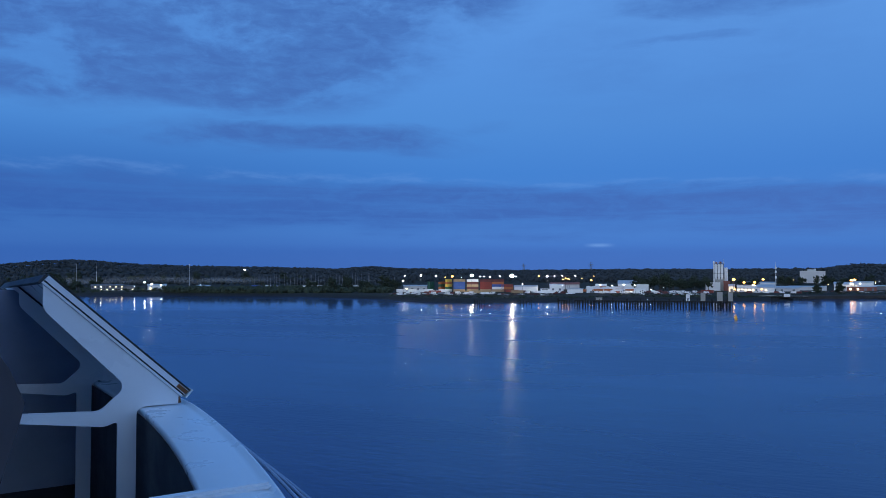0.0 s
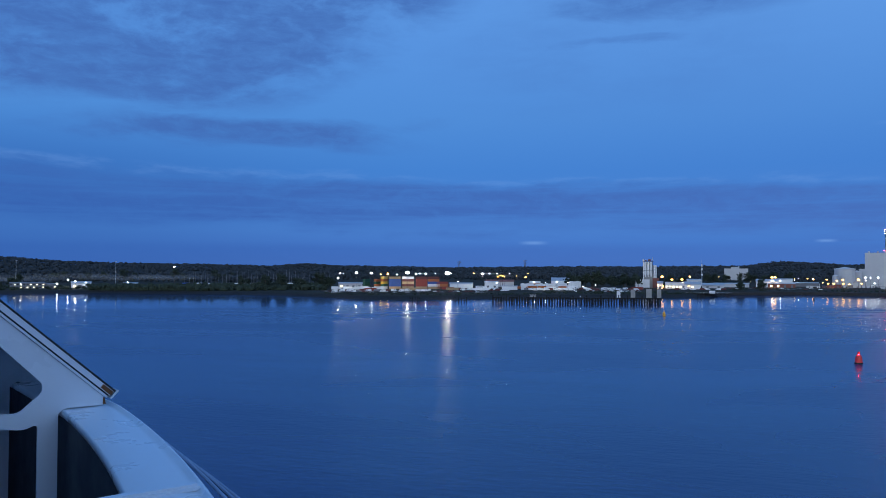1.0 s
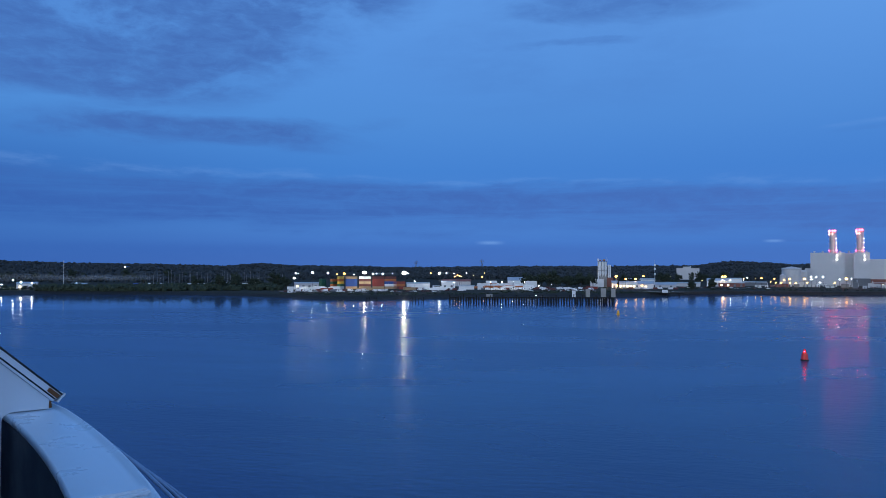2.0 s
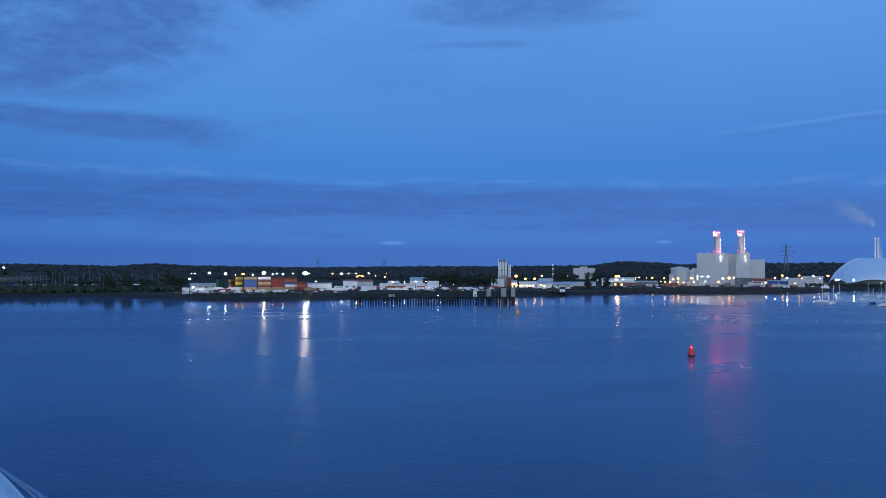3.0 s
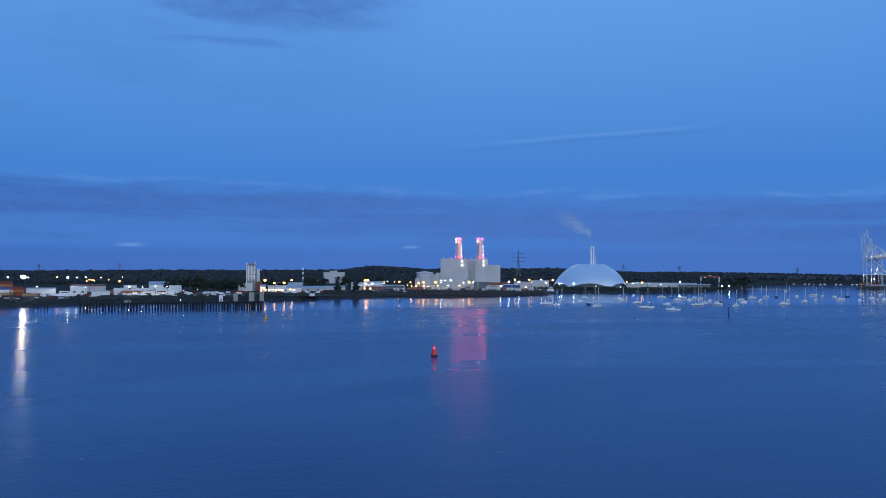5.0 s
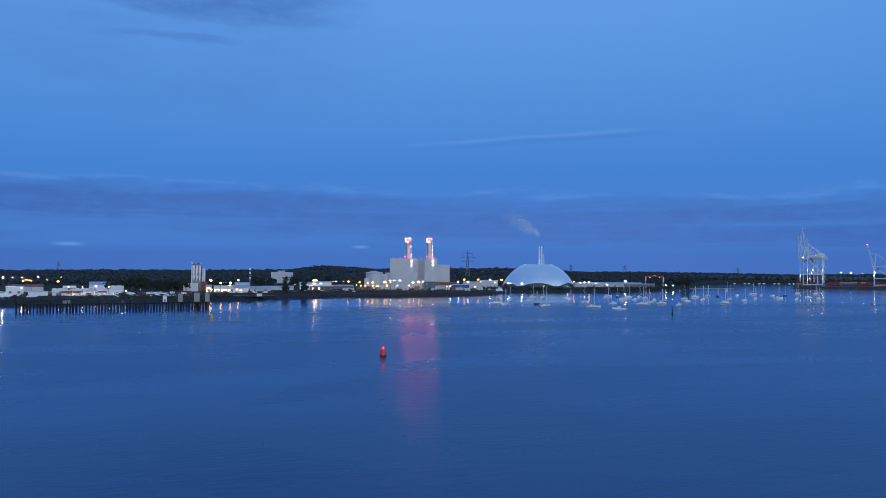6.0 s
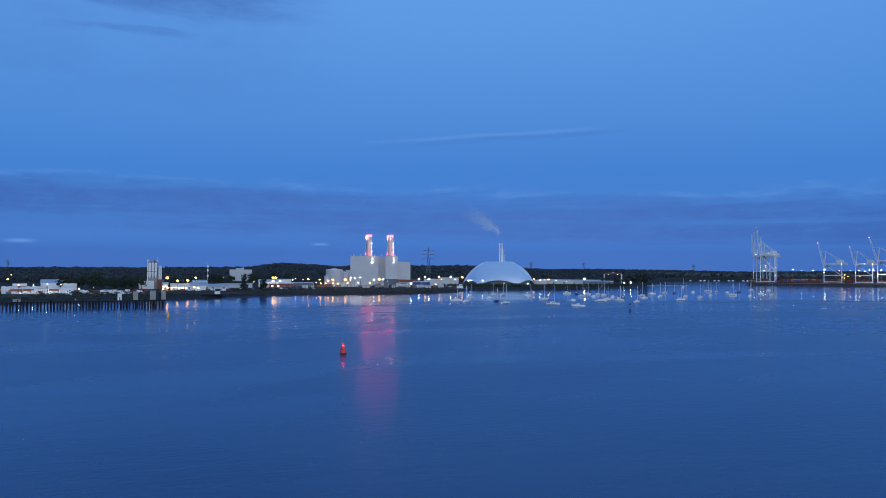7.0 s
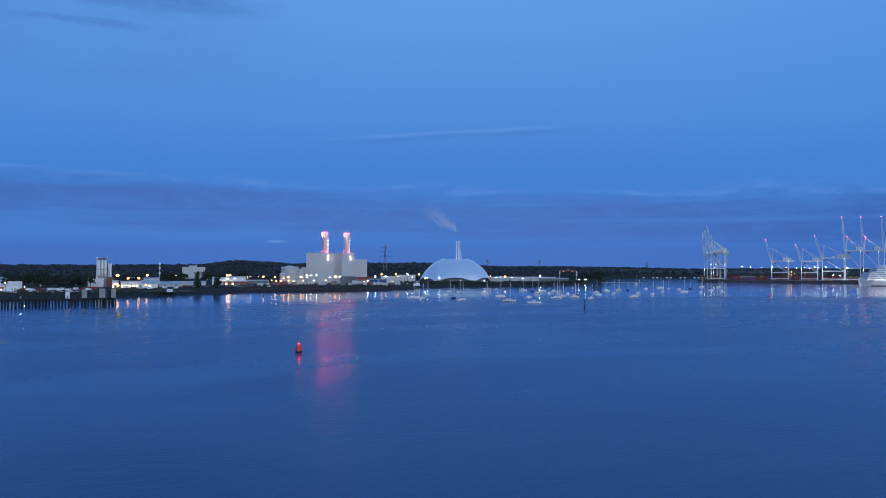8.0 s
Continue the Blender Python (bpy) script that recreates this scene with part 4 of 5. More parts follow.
# ---------------------------------------------------------------- vehicles
def wheel_mesh(r, w):
    bm = lathe(B(), 0, 0, [(r * .55, -w / 2), (r, -w / 2 + .03), (r, w / 2 - .03), (r * .55, w / 2)], 14)
    bmesh.ops.rotate(bm, verts=bm.verts, matrix=Matrix.Rotation(radians(90), 3, "X"))
    return mesh_of("wheel", bm, BLACK)


WHEEL, WHEEL_BIG = wheel_mesh(0.33, 0.22), wheel_mesh(0.5, 0.3)


def vehicle(kind, mat):
    """Outline in side view, drawn across the width, with windows and wheels."""
    shapes = {"car": ([(-2.1, .35), (2.1, .35), (2.15, .75), (1.1, .9), (.55, 1.42), (-1.1, 1.45), (-1.9, .95), (-2.15, .9)], 1.7, [(-1.3, 0.33), (1.3, 0.33)], WHEEL),
              "van": ([(-2.7, .4), (2.6, .4), (2.7, 1.0), (2.0, 1.3), (1.5, 2.2), (1.2, 2.4), (-2.7, 2.4)], 1.95, [(-1.6, 0.33), (1.7, 0.33)], WHEEL),
              "lorry": ([(-6.0, 1.1), (3.6, 1.1), (3.6, 3.9), (-6.0, 3.9)], 2.5, [(-5.0, .5), (-3.8, .5), (2.6, .5), (4.9, .5)], WHEEL_BIG)}
    outline, wide, wheels, wm = shapes[kind]
    ob = thing(kind, pose(0, 0, -200), f"parked {mat.name.split()[0]} {kind} in the waterfront yard", "vehicle", f"parked {kind}s")
    bm = prism(B(), outline, -wide / 2, wide / 2, (0, 2, 1))
    bmesh.ops.triangulate(bm, faces=[f for f in bm.faces if len(f.verts) > 4])
    body = part("body", bm, mat, ob)
    if kind == "lorry":
        cab = part("cab", prism(B(), [(3.9, .6), (6.0, .6), (6.0, 1.8), (5.7, 3.0), (3.9, 3.1)], -1.2, 1.2, (0, 2, 1)), mat, ob)
        part("window", box(B(), 4.5, 5.6, -1.23, -1.2, 1.9, 2.7), BLACK, cab)
        part("chassis", box(B(), -5.8, 5.0, -0.5, 0.5, .6, 1.08), BLACK, ob)
    else:
        z0, z1 = (0.95, 1.34) if kind == "car" else (1.35, 2.0)
        x0, x1 = (-1.2, 0.5) if kind == "car" else (0.6, 1.5)
        for s in (-1, 1):
            part("window", box(B(), x0, x1, s * wide / 2 - .02, s * wide / 2 + .02, z0, z1), BLACK, body)
    for x, r in wheels:
        for s in (-1, 1):
            w = part("wheel", wm, None, ob)
            w.location = (x, s * (wide / 2 - .08), r)
    return ob


MODELS = {"van": [vehicle("van", m) for m in (WHITE, PAINTS["white"], WHITE, CLAD_DARK, PAINTS["maroon"])], "car": [vehicle("car", m) for m in (WHITE, PAINTS["maroon"], CLAD_DARK, STEEL, BLACK)],
          "lorry": [vehicle("lorry", m) for m in (WHITE, WHITE, PAINTS["white"], WHITE, PAINTS["white"], PAINTS["orange"])]}


def park(kind, a0, a1, d0, d1, count):
    for k in range(count):
        a, d = a0 + (a1 - a0) * (k + rng.uniform(.2, .8)) / count, rng.uniform(d0, d1)
        copy_thing(rng.choice(MODELS[kind]), facing(a, d, land_height(a, d), rng.choice((0, 180)) + rng.uniform(-25, 25)))


park("lorry", -9.26, -5.61, 800, 830, 17)
park("lorry", -9.05, -5.84, 850, 870, 13)
park("van", -9.46, -5.61, 770, 800, 14)
park("van", -5.25, -1.01, 790, 830, 16)
park("car", -7.04, -0.83, 745, 785, 34)
park("lorry", -23.67, -19.88, 745, 775, 5)
park("van", -23.67, -16.09, 705, 750, 15)
park("car", -24.09, -12.25, 690, 740, 40)
park("van", -14.9, -10.4, 745, 790, 14)
park("van", 0.82, 5.07, 840, 870, 8)
park("car", 5.07, 10.93, 900, 950, 16)
park("car", 16.66, 21.27, 1020, 1060, 14)
for group_ in MODELS.values():
    for ob in group_:
        for o in list(ob.children_recursive) + [ob]:
            bpy.data.objects.remove(o)

# ---------------------------------------------------------------- old timber pier
P0, P1 = polar(-11.59, 560), polar(0.37, 566)
run = P1 - P0
pier = thing("timber_pier", pose(P0.x, P0.y, 0, 0, 0, math.degrees(math.atan2(run.y, run.x))), "old dark timber pier on rows of piles in the water", "pier")
L = run.length
pile = mesh_of("pile", lathe(B(), 0, 0, [(0.46, -1.5), (0.42, 4.4)], 7), TIMBER)
tall = mesh_of("pile", lathe(B(), 0, 0, [(0.4, -1.5), (0.32, 5.9)], 7), TIMBER)
count = int(L / 1.9)
for k in range(count + 1):
    for y in (0.0, 3.2):
        if y == 0.0 and k % 9 == 5:
            continue
        ob = part("timber_post", tall if (k * 7) % 5 == 0 else pile, None, pier)
        ob.location = (L * k / count + rng.uniform(-.35, .35), y, rng.uniform(-.5, .1))
        ob.rotation_euler = (rng.uniform(-.03, .03), rng.uniform(-.03, .03), 0)
for k in range(int(L / 6) + 1):
    if k in (1, 3):
        continue
    x = 6 * k
    part("deck_board", box(B(), x, min(x + 5.7, L), -0.6, 4.0, 3.55 + rng.uniform(-.2, .1), 4.3), TIMBER, pier)
    part("cross_beam", beam(B(), (x, -0.5, 3.6), (min(x + 6, L), -0.5, 3.6), 0.35), TIMBER, pier)
for k in range(int(L / 6) + 1):
    if k % 3 != 1:
        part("brace", beam(B(), (6 * k, -0.2, 0.6), (min(6 * k + 3, L), -0.2, 3.6), 0.16), TIMBER, pier)
for x, w, z1 in ((-0.0, 3.2, 10.0), (11.0, 3.8, 10.6), (18.0, 3.0, 10.4)):
    ob = thing("concrete_dolphin", facing(-1.43 + math.degrees(x / 566), 569, 0), "tall grey concrete mooring dolphin on timber piles", "dolphin", "dolphins on the pier")
    part("block", box(B(), -w / 2, w / 2, -1.4, 1.4, 4.4, z1), CONCRETE, ob)
    for px_ in (-w * .35, 0, w * .35):
        part("timber_post", lathe(B(), px_, -1.2, [(0.35, -1.5), (0.35, 4.4)], 8), TIMBER, ob)
hut = thing("pier_hut", facing(-2.45, 566, 4.3), "small white hut standing on the pier", "hut")
part("body", box(B(), -1.3, 1.3, -1, 1, 0, 4.6), WHITE, hut)
part("roof", box(B(), -1.5, 1.5, -1.2, 1.2, 4.6, 4.9), CONCRETE, hut)
part("door", box(B(), -.4, .5, -1.05, -1, 0, 2), CLAD_DARK, hut)
crate = thing("pier_hut", facing(-8.65, 562, 4.3), "low pale box on the pier", "hut")
part("body", box(B(), -2.2, 2.2, -1, 1, 0, 1.6), CONCRETE, crate)
part("roof", box(B(), -2.4, 2.4, -1.2, 1.2, 1.6, 1.8), CONCRETE, crate)
for a, count in ((-17.56, 3), (-17.05, 2), (-14.37, 3), (-13.75, 3), (3.19, 3), (3.45, 2)):
    ob = thing("pile_cluster", facing(a, 575 if a < 0 else 690), "cluster of old dark timber piles in the water", "piles", "old pile clusters")
    for k in range(count):
        part("timber_post", lathe(B(), (k - 1) * 1.9 + rng.uniform(-.3, .3), rng.uniform(-1, 1), [(0.3, -1.5), (0.25, rng.uniform(2.6, 3.8))], 7), TIMBER, ob)
    part("cap_beam", box(B(), -2.4, 0.4, -0.3, 0.3, 2.3, 2.6), TIMBER, ob)
jetty = thing("jetty", facing(3.57, 735, 0), "low dark jetty with a rail along the quay", "jetty")
part("deck", box(B(), -17, 22, -4, 6, 2.3, 2.9), TIMBER, jetty)
for k in range(14):
    part("timber_post", lathe(B(), -16.5 + 2.9 * k, -3.6, [(0.25, -1.5), (0.25, 2.5)], 7), TIMBER, jetty)
    part("rail_post", beam(B(), (-16.5 + 2.9 * k, -3.8, 2.9), (-16.5 + 2.9 * k, -3.8, 4.0), 0.1), STEEL, jetty)
part("rail", beam(B(), (-17, -3.8, 4.0), (22, -3.8, 4.0), 0.1), STEEL, jetty)
part("cabin", box(B(), 3, 8, 0, 3, 2.9, 5.4), WHITE, jetty)
marker = thing("channel_post", facing(34.05, 484, 0), "dark slender channel post standing in the water", "post")
part("post", lathe(B(), 0, 0, [(0.35, -2), (0.35, 2.0), (0.2, 2.1), (0.2, 5)], 8), TIMBER, marker)
part("sign", box(B(), -0.4, 0.4, -0.05, 0.05, 4.6, 5.4), BLACK, marker)

# ---------------------------------------------------------------- lamps along the shore: bearing, distance, height, head width
# the few that light the yards visibly: bearing to watts
BEAMS = {-21.77: 12000, -17.98: 9000, -12.39: 16000, -19.43: 9000, -8.57: 6500, -7.72: 6500, -6.88: 6500, -6.09: 6500, 0.60: 24000, 1.96: 10000, 7.87: 14000, 12.18: 12000, 15.60: 12000, 20.05: 12000, 30.78: 14000, -40.91: 9000}
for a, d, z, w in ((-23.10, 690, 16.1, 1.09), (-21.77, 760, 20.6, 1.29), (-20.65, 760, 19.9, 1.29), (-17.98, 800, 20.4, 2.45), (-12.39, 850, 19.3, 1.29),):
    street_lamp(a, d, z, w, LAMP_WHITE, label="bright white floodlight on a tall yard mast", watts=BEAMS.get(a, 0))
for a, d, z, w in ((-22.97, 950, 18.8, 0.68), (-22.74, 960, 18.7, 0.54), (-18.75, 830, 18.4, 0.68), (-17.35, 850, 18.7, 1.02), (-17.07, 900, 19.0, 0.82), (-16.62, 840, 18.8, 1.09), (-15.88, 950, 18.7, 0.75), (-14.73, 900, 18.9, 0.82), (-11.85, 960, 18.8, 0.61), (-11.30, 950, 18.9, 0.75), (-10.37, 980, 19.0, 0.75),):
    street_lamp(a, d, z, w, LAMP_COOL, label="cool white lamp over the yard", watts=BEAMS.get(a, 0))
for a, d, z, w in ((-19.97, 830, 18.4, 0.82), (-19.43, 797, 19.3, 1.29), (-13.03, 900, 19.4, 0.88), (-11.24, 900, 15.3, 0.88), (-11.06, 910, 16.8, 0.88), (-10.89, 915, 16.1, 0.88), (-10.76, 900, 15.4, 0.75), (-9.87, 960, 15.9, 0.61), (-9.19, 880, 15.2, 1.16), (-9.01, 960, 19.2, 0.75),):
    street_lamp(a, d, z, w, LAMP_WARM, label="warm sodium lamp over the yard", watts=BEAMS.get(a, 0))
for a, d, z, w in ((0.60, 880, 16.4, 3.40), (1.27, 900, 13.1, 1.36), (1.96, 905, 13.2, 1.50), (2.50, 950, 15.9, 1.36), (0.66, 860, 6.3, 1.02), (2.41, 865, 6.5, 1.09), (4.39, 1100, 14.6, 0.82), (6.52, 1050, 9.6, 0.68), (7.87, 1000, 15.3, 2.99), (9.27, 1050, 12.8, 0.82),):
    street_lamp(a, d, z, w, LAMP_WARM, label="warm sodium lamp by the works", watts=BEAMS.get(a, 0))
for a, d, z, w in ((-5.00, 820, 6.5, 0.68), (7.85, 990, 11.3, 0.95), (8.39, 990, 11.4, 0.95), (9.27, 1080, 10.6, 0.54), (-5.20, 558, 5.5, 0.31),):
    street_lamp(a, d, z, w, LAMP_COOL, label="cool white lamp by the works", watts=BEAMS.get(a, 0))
# extra lamps, added to brighten the white vans and boxes
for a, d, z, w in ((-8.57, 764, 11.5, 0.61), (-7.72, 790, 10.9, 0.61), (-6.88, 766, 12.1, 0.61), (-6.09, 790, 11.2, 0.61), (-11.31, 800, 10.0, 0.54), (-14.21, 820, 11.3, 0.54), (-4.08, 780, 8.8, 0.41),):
    street_lamp(a, d, z, w, LAMP_WHITE, label="low cool lamp added to brighten the parked vans", watts=BEAMS.get(a, 0))
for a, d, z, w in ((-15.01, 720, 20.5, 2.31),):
    street_lamp(a, d, z, w, LAMP_FLOOD, label="very bright floodlight with added shade plates facing the water", watts=BEAMS.get(a, 0))
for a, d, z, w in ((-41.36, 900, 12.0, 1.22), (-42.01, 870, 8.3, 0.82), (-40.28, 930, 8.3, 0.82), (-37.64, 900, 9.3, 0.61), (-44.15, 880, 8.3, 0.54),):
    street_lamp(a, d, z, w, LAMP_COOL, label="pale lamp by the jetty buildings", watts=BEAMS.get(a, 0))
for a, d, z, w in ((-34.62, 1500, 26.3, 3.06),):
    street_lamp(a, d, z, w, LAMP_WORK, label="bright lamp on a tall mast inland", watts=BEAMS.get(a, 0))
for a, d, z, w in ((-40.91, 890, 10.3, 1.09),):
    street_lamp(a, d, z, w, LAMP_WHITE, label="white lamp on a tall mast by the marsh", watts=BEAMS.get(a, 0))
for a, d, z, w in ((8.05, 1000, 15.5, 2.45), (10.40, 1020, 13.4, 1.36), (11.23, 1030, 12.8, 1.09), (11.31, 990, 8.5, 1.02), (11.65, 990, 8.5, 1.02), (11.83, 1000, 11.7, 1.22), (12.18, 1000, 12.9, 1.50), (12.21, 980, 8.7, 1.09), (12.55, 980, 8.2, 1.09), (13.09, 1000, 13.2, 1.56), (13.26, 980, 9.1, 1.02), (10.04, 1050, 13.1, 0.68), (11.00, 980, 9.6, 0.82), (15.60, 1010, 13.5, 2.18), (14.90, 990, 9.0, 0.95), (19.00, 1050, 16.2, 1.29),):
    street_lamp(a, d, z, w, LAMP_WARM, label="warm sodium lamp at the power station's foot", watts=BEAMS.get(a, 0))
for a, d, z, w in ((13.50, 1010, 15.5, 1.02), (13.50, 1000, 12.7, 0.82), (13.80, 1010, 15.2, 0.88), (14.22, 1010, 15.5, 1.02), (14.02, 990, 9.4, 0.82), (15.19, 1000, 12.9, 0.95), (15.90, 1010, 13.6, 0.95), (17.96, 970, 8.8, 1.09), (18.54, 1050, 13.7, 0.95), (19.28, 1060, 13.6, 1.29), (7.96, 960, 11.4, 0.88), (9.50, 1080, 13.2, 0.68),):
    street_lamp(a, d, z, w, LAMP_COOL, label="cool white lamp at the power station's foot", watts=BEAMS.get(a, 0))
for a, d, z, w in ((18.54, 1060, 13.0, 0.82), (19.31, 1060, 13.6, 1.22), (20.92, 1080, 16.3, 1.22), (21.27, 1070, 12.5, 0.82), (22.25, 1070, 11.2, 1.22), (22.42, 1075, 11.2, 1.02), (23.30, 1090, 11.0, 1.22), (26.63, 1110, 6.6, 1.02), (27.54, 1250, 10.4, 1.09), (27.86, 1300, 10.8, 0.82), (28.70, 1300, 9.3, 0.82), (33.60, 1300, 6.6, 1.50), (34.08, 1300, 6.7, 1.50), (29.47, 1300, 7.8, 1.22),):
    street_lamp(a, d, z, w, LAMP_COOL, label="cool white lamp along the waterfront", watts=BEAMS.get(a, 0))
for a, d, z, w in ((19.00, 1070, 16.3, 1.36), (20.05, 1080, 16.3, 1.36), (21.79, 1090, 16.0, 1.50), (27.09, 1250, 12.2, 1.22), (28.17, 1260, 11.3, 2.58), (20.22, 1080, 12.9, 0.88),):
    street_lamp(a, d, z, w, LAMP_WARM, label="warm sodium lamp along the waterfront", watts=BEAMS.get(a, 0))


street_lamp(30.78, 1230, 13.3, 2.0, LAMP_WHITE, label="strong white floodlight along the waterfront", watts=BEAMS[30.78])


def port_lamp(a, d, z, w, mat, label):
    """A lamp mast on the port quay, which stands 3.6 m over the water."""
    ob = thing("street_lamp", facing(a, d, 3.6), label, "lamp", "port lamps")
    part("mast", lathe(B(), 0, 0, [(0.3, 0), (0.15, z - 3.6)], 6), CLAD_DARK, ob)
    # head widened by a third to stand in for glare
    part("lantern", lamp_head(B(), 0, -0.6, z - 3.6, w * 1.35), mat, ob)
    if a in (45.39, 47.95, 50.06, 51.34):
        beam_ = bpy.data.lights.new("floodlight_beam", "SPOT")
        beam_.energy, beam_.spot_size, beam_.spot_blend, beam_.shadow_soft_size = 26000, radians(146), 0.5, 0.4
        beam_.color = (1.0, 0.7, 0.4) if mat is LAMP_WARM else (1.0, 0.95, 0.86)
        light = new("floodlight_beam", beam_)
        light.parent = ob
        light.location = (0, -1.5, z - 4.4)


for a, d, z, w in ((43.04, 1575, 28.1, 1.32), (44.84, 1600, 29.4, 1.56), (45.39, 1610, 28.3, 1.56), (46.08, 1660, 27.6, 1.08), (46.78, 1580, 29.0, 2.04), (48.27, 1610, 27.2, 1.20), (48.77, 1600, 27.2, 1.44), (49.08, 1640, 26.5, 1.20), (49.39, 1580, 28.4, 1.92), (50.06, 1580, 28.4, 2.04), (50.72, 1600, 27.4, 1.56), (51.34, 1575, 27.0, 2.04), (52.26, 1620, 27.5, 1.44), (51.95, 1640, 26.7, 1.32), (50.90, 1590, 13.5, 1.20), (50.48, 1590, 13.8, 1.20), (49.63, 1650, 28.2, 1.20),):
    port_lamp(a, d, z, w, LAMP_COOL, "cool white lamp on the port quay")
for a, d, z, w in ((47.64, 1590, 27.2, 1.44), (47.96, 1585, 19.5, 1.80), (47.83, 1585, 15.7, 1.44), (48.14, 1588, 16.5, 1.44), (48.83, 1600, 17.3, 1.32), (47.95, 1584, 13.8, 1.44),):
    port_lamp(a, d, z, w, LAMP_WARM, "warm lamp on the port quay")
YACHTS_NEAR = [(21.39, 639), (22.09, 613), (22.44, 701), (23.77, 702), (24.11, 802), (24.40, 633), (24.85, 784), (25.06, 593), (26.58, 787), (26.86, 736), (27.86, 675), (28.53, 580), (29.54, 860), (29.92, 657), (30.34, 558), (30.23, 847), (30.65, 767), (31.03, 829), (31.43, 769), (31.79, 839), (32.00, 649), (32.20, 807), (32.46, 685), (32.81, 750), (33.32, 674), (33.57, 721)]
YACHTS_FAR = [(34.55, 636), (34.89, 798), (35.05, 742), (35.59, 867), (36.14, 773), (36.47, 909), (35.59, 875), (36.14, 785), (36.47, 912), (37.12, 915), (37.57, 700), (37.90, 793), (38.36, 968), (38.88, 766), (39.39, 1025), (39.58, 835), (39.95, 978), (40.64, 964), (41.01, 865), (41.43, 988), (42.15, 836), (42.22, 1104), (42.83, 934), (43.53, 881), (37.72, 1248), (43.33, 1090)]


# ---------------------------------------------------------------- moored yachts
def yacht(seed, long, mat, mast_h):
    """Hull with sheer and pointed bow, cabin, mast, boom with furled sail and stays."""
    r = random.Random(seed)
    ob = thing("yacht", pose(0, 0, -300), f"moored {'white' if mat is not PAINTS['blue'] else 'dark blue'} sailing yacht with a bare mast", "boat", "moored yachts")
    bm = B()
    rings = []
    for i in range(9):
        k = i / 8
        x = -long / 2 + long * k
        half = long * 0.15 * (1 - max(0, (k - .35) / .65) ** 2.2) * (0.8 + 0.2 * min(1, k * 4)) + 0.02
        sheer = 1.2 + 0.35 * (k - .4) ** 2 * 2
        rings.append([bm.verts.new(p) for p in ((x, -half, sheer), (x - .1 * k, -half * .86, .25), (x - .3 * k, 0, -.45), (x - .1 * k, half * .86, .25), (x, half, sheer))])
    for p, q in zip(rings, rings[1:]):
        for j in range(4):
            bm.faces.new((p[j], p[j + 1], q[j + 1], q[j]))
        bm.faces.new((p[4], p[0], q[0], q[4]))
    bm.faces.new(rings[0])
    bm.faces.new(rings[-1][::-1])
    bmesh.ops.recalc_face_normals(bm, faces=bm.faces)
    part("hull", bm, mat, ob)
    cabin = part("cabin", prism(B(), [(-long * .22, 1.15), (long * .24, 1.18), (long * .16, 1.75), (-long * .22, 1.9)], -long * .085, long * .085, (0, 2, 1)), WHITE, ob)
    for s in (-1, 1):
        part("window", box(B(), -long * .15, long * .1, s * long * .085 - .012, s * long * .085 + .012, 1.38, 1.6), BLACK, cabin)
    mast = part("mast", lathe(B(), long * .07, 0, [(.13, .95), (.1, mast_h)], 6), WHITE, ob)
    part("boom", beam(B(), (long * .07, 0, 2.2), (-long * .33, 0, 2.3), .1), WHITE, mast)
    part("furled_sail", beam(B(), (long * .05, 0, 2.42), (-long * .31, 0, 2.45), .26), PAINTS["blue"] if seed % 2 else CLAD, ob)
    for p in ((long * .5, 0, 1.3), (-long * .5, 0, 1.1)):
        part("stay", beam(B(), p, (long * .07, 0, mast_h - .1), .06), STEEL, mast)
    part("spreader", beam(B(), (long * .07, -.7, mast_h * .6), (long * .07, .7, mast_h * .6), .06), STEEL, mast)
    return ob


def motorboat(long):
    ob = thing("motorboat", pose(0, 0, -300), "moored white motorboat with a low cabin", "boat", "moored motorboats")
    bm = prism(B(), [(-long / 2, -.3), (long * .42, -.2), (long * .5, 1.1), (-long / 2, .85)], -long * .16, long * .16, (0, 2, 1))
    bmesh.ops.bevel(bm, geom=bm.edges[:], offset=.12, segments=2, affect="EDGES")
    part("hull", bm, WHITE, ob)
    part("cabin", prism(B(), [(-long * .1, .9), (long * .28, 1.0), (long * .1, 1.9), (-long * .1, 1.95)], -long * .12, long * .12, (0, 2, 1)), WHITE, ob)
    part("windscreen", prism(B(), [(long * .1, 1.35), (long * .2, 1.35), (long * .13, 1.8), (long * .1, 1.8)], -long * .122, long * .122, (0, 2, 1)), BLACK, ob)
    part("rail", beam(B(), (long * .1, -long * .14, 1.5), (long * .45, 0, 1.6), .05), STEEL, ob)
    return ob


HULLWHITE = material("white boat gelcoat", (0.88, 0.88, 0.87), 0.25, vary=0.06, scale=2.0)
FLEET = [yacht(1, 10.5, HULLWHITE, 14.5), yacht(2, 9.0, HULLWHITE, 12.5), yacht(3, 8.0, PAINTS["blue"], 11), yacht(4, 9.6, HULLWHITE, 13.2), motorboat(7.0), motorboat(6.0), motorboat(9.8)]
rng = random.Random(21)
for k, (a, d) in enumerate(YACHTS_NEAR + YACHTS_FAR):
    model = FLEET[(0, 3, 1, 4, 1, 2, 3, 0, 5, 1)[k % 10]]
    turn = 64 + rng.uniform(-16, 16) + (rng.uniform(-48, -20) if k % 4 == 0 else 0)
    # the two largest lie broadside to the ship
    if k in (11, 14):
        model, turn = (FLEET[0], 14) if k == 11 else (FLEET[6], 172)
    copy_thing(model, facing(a, d, 0.05, turn))
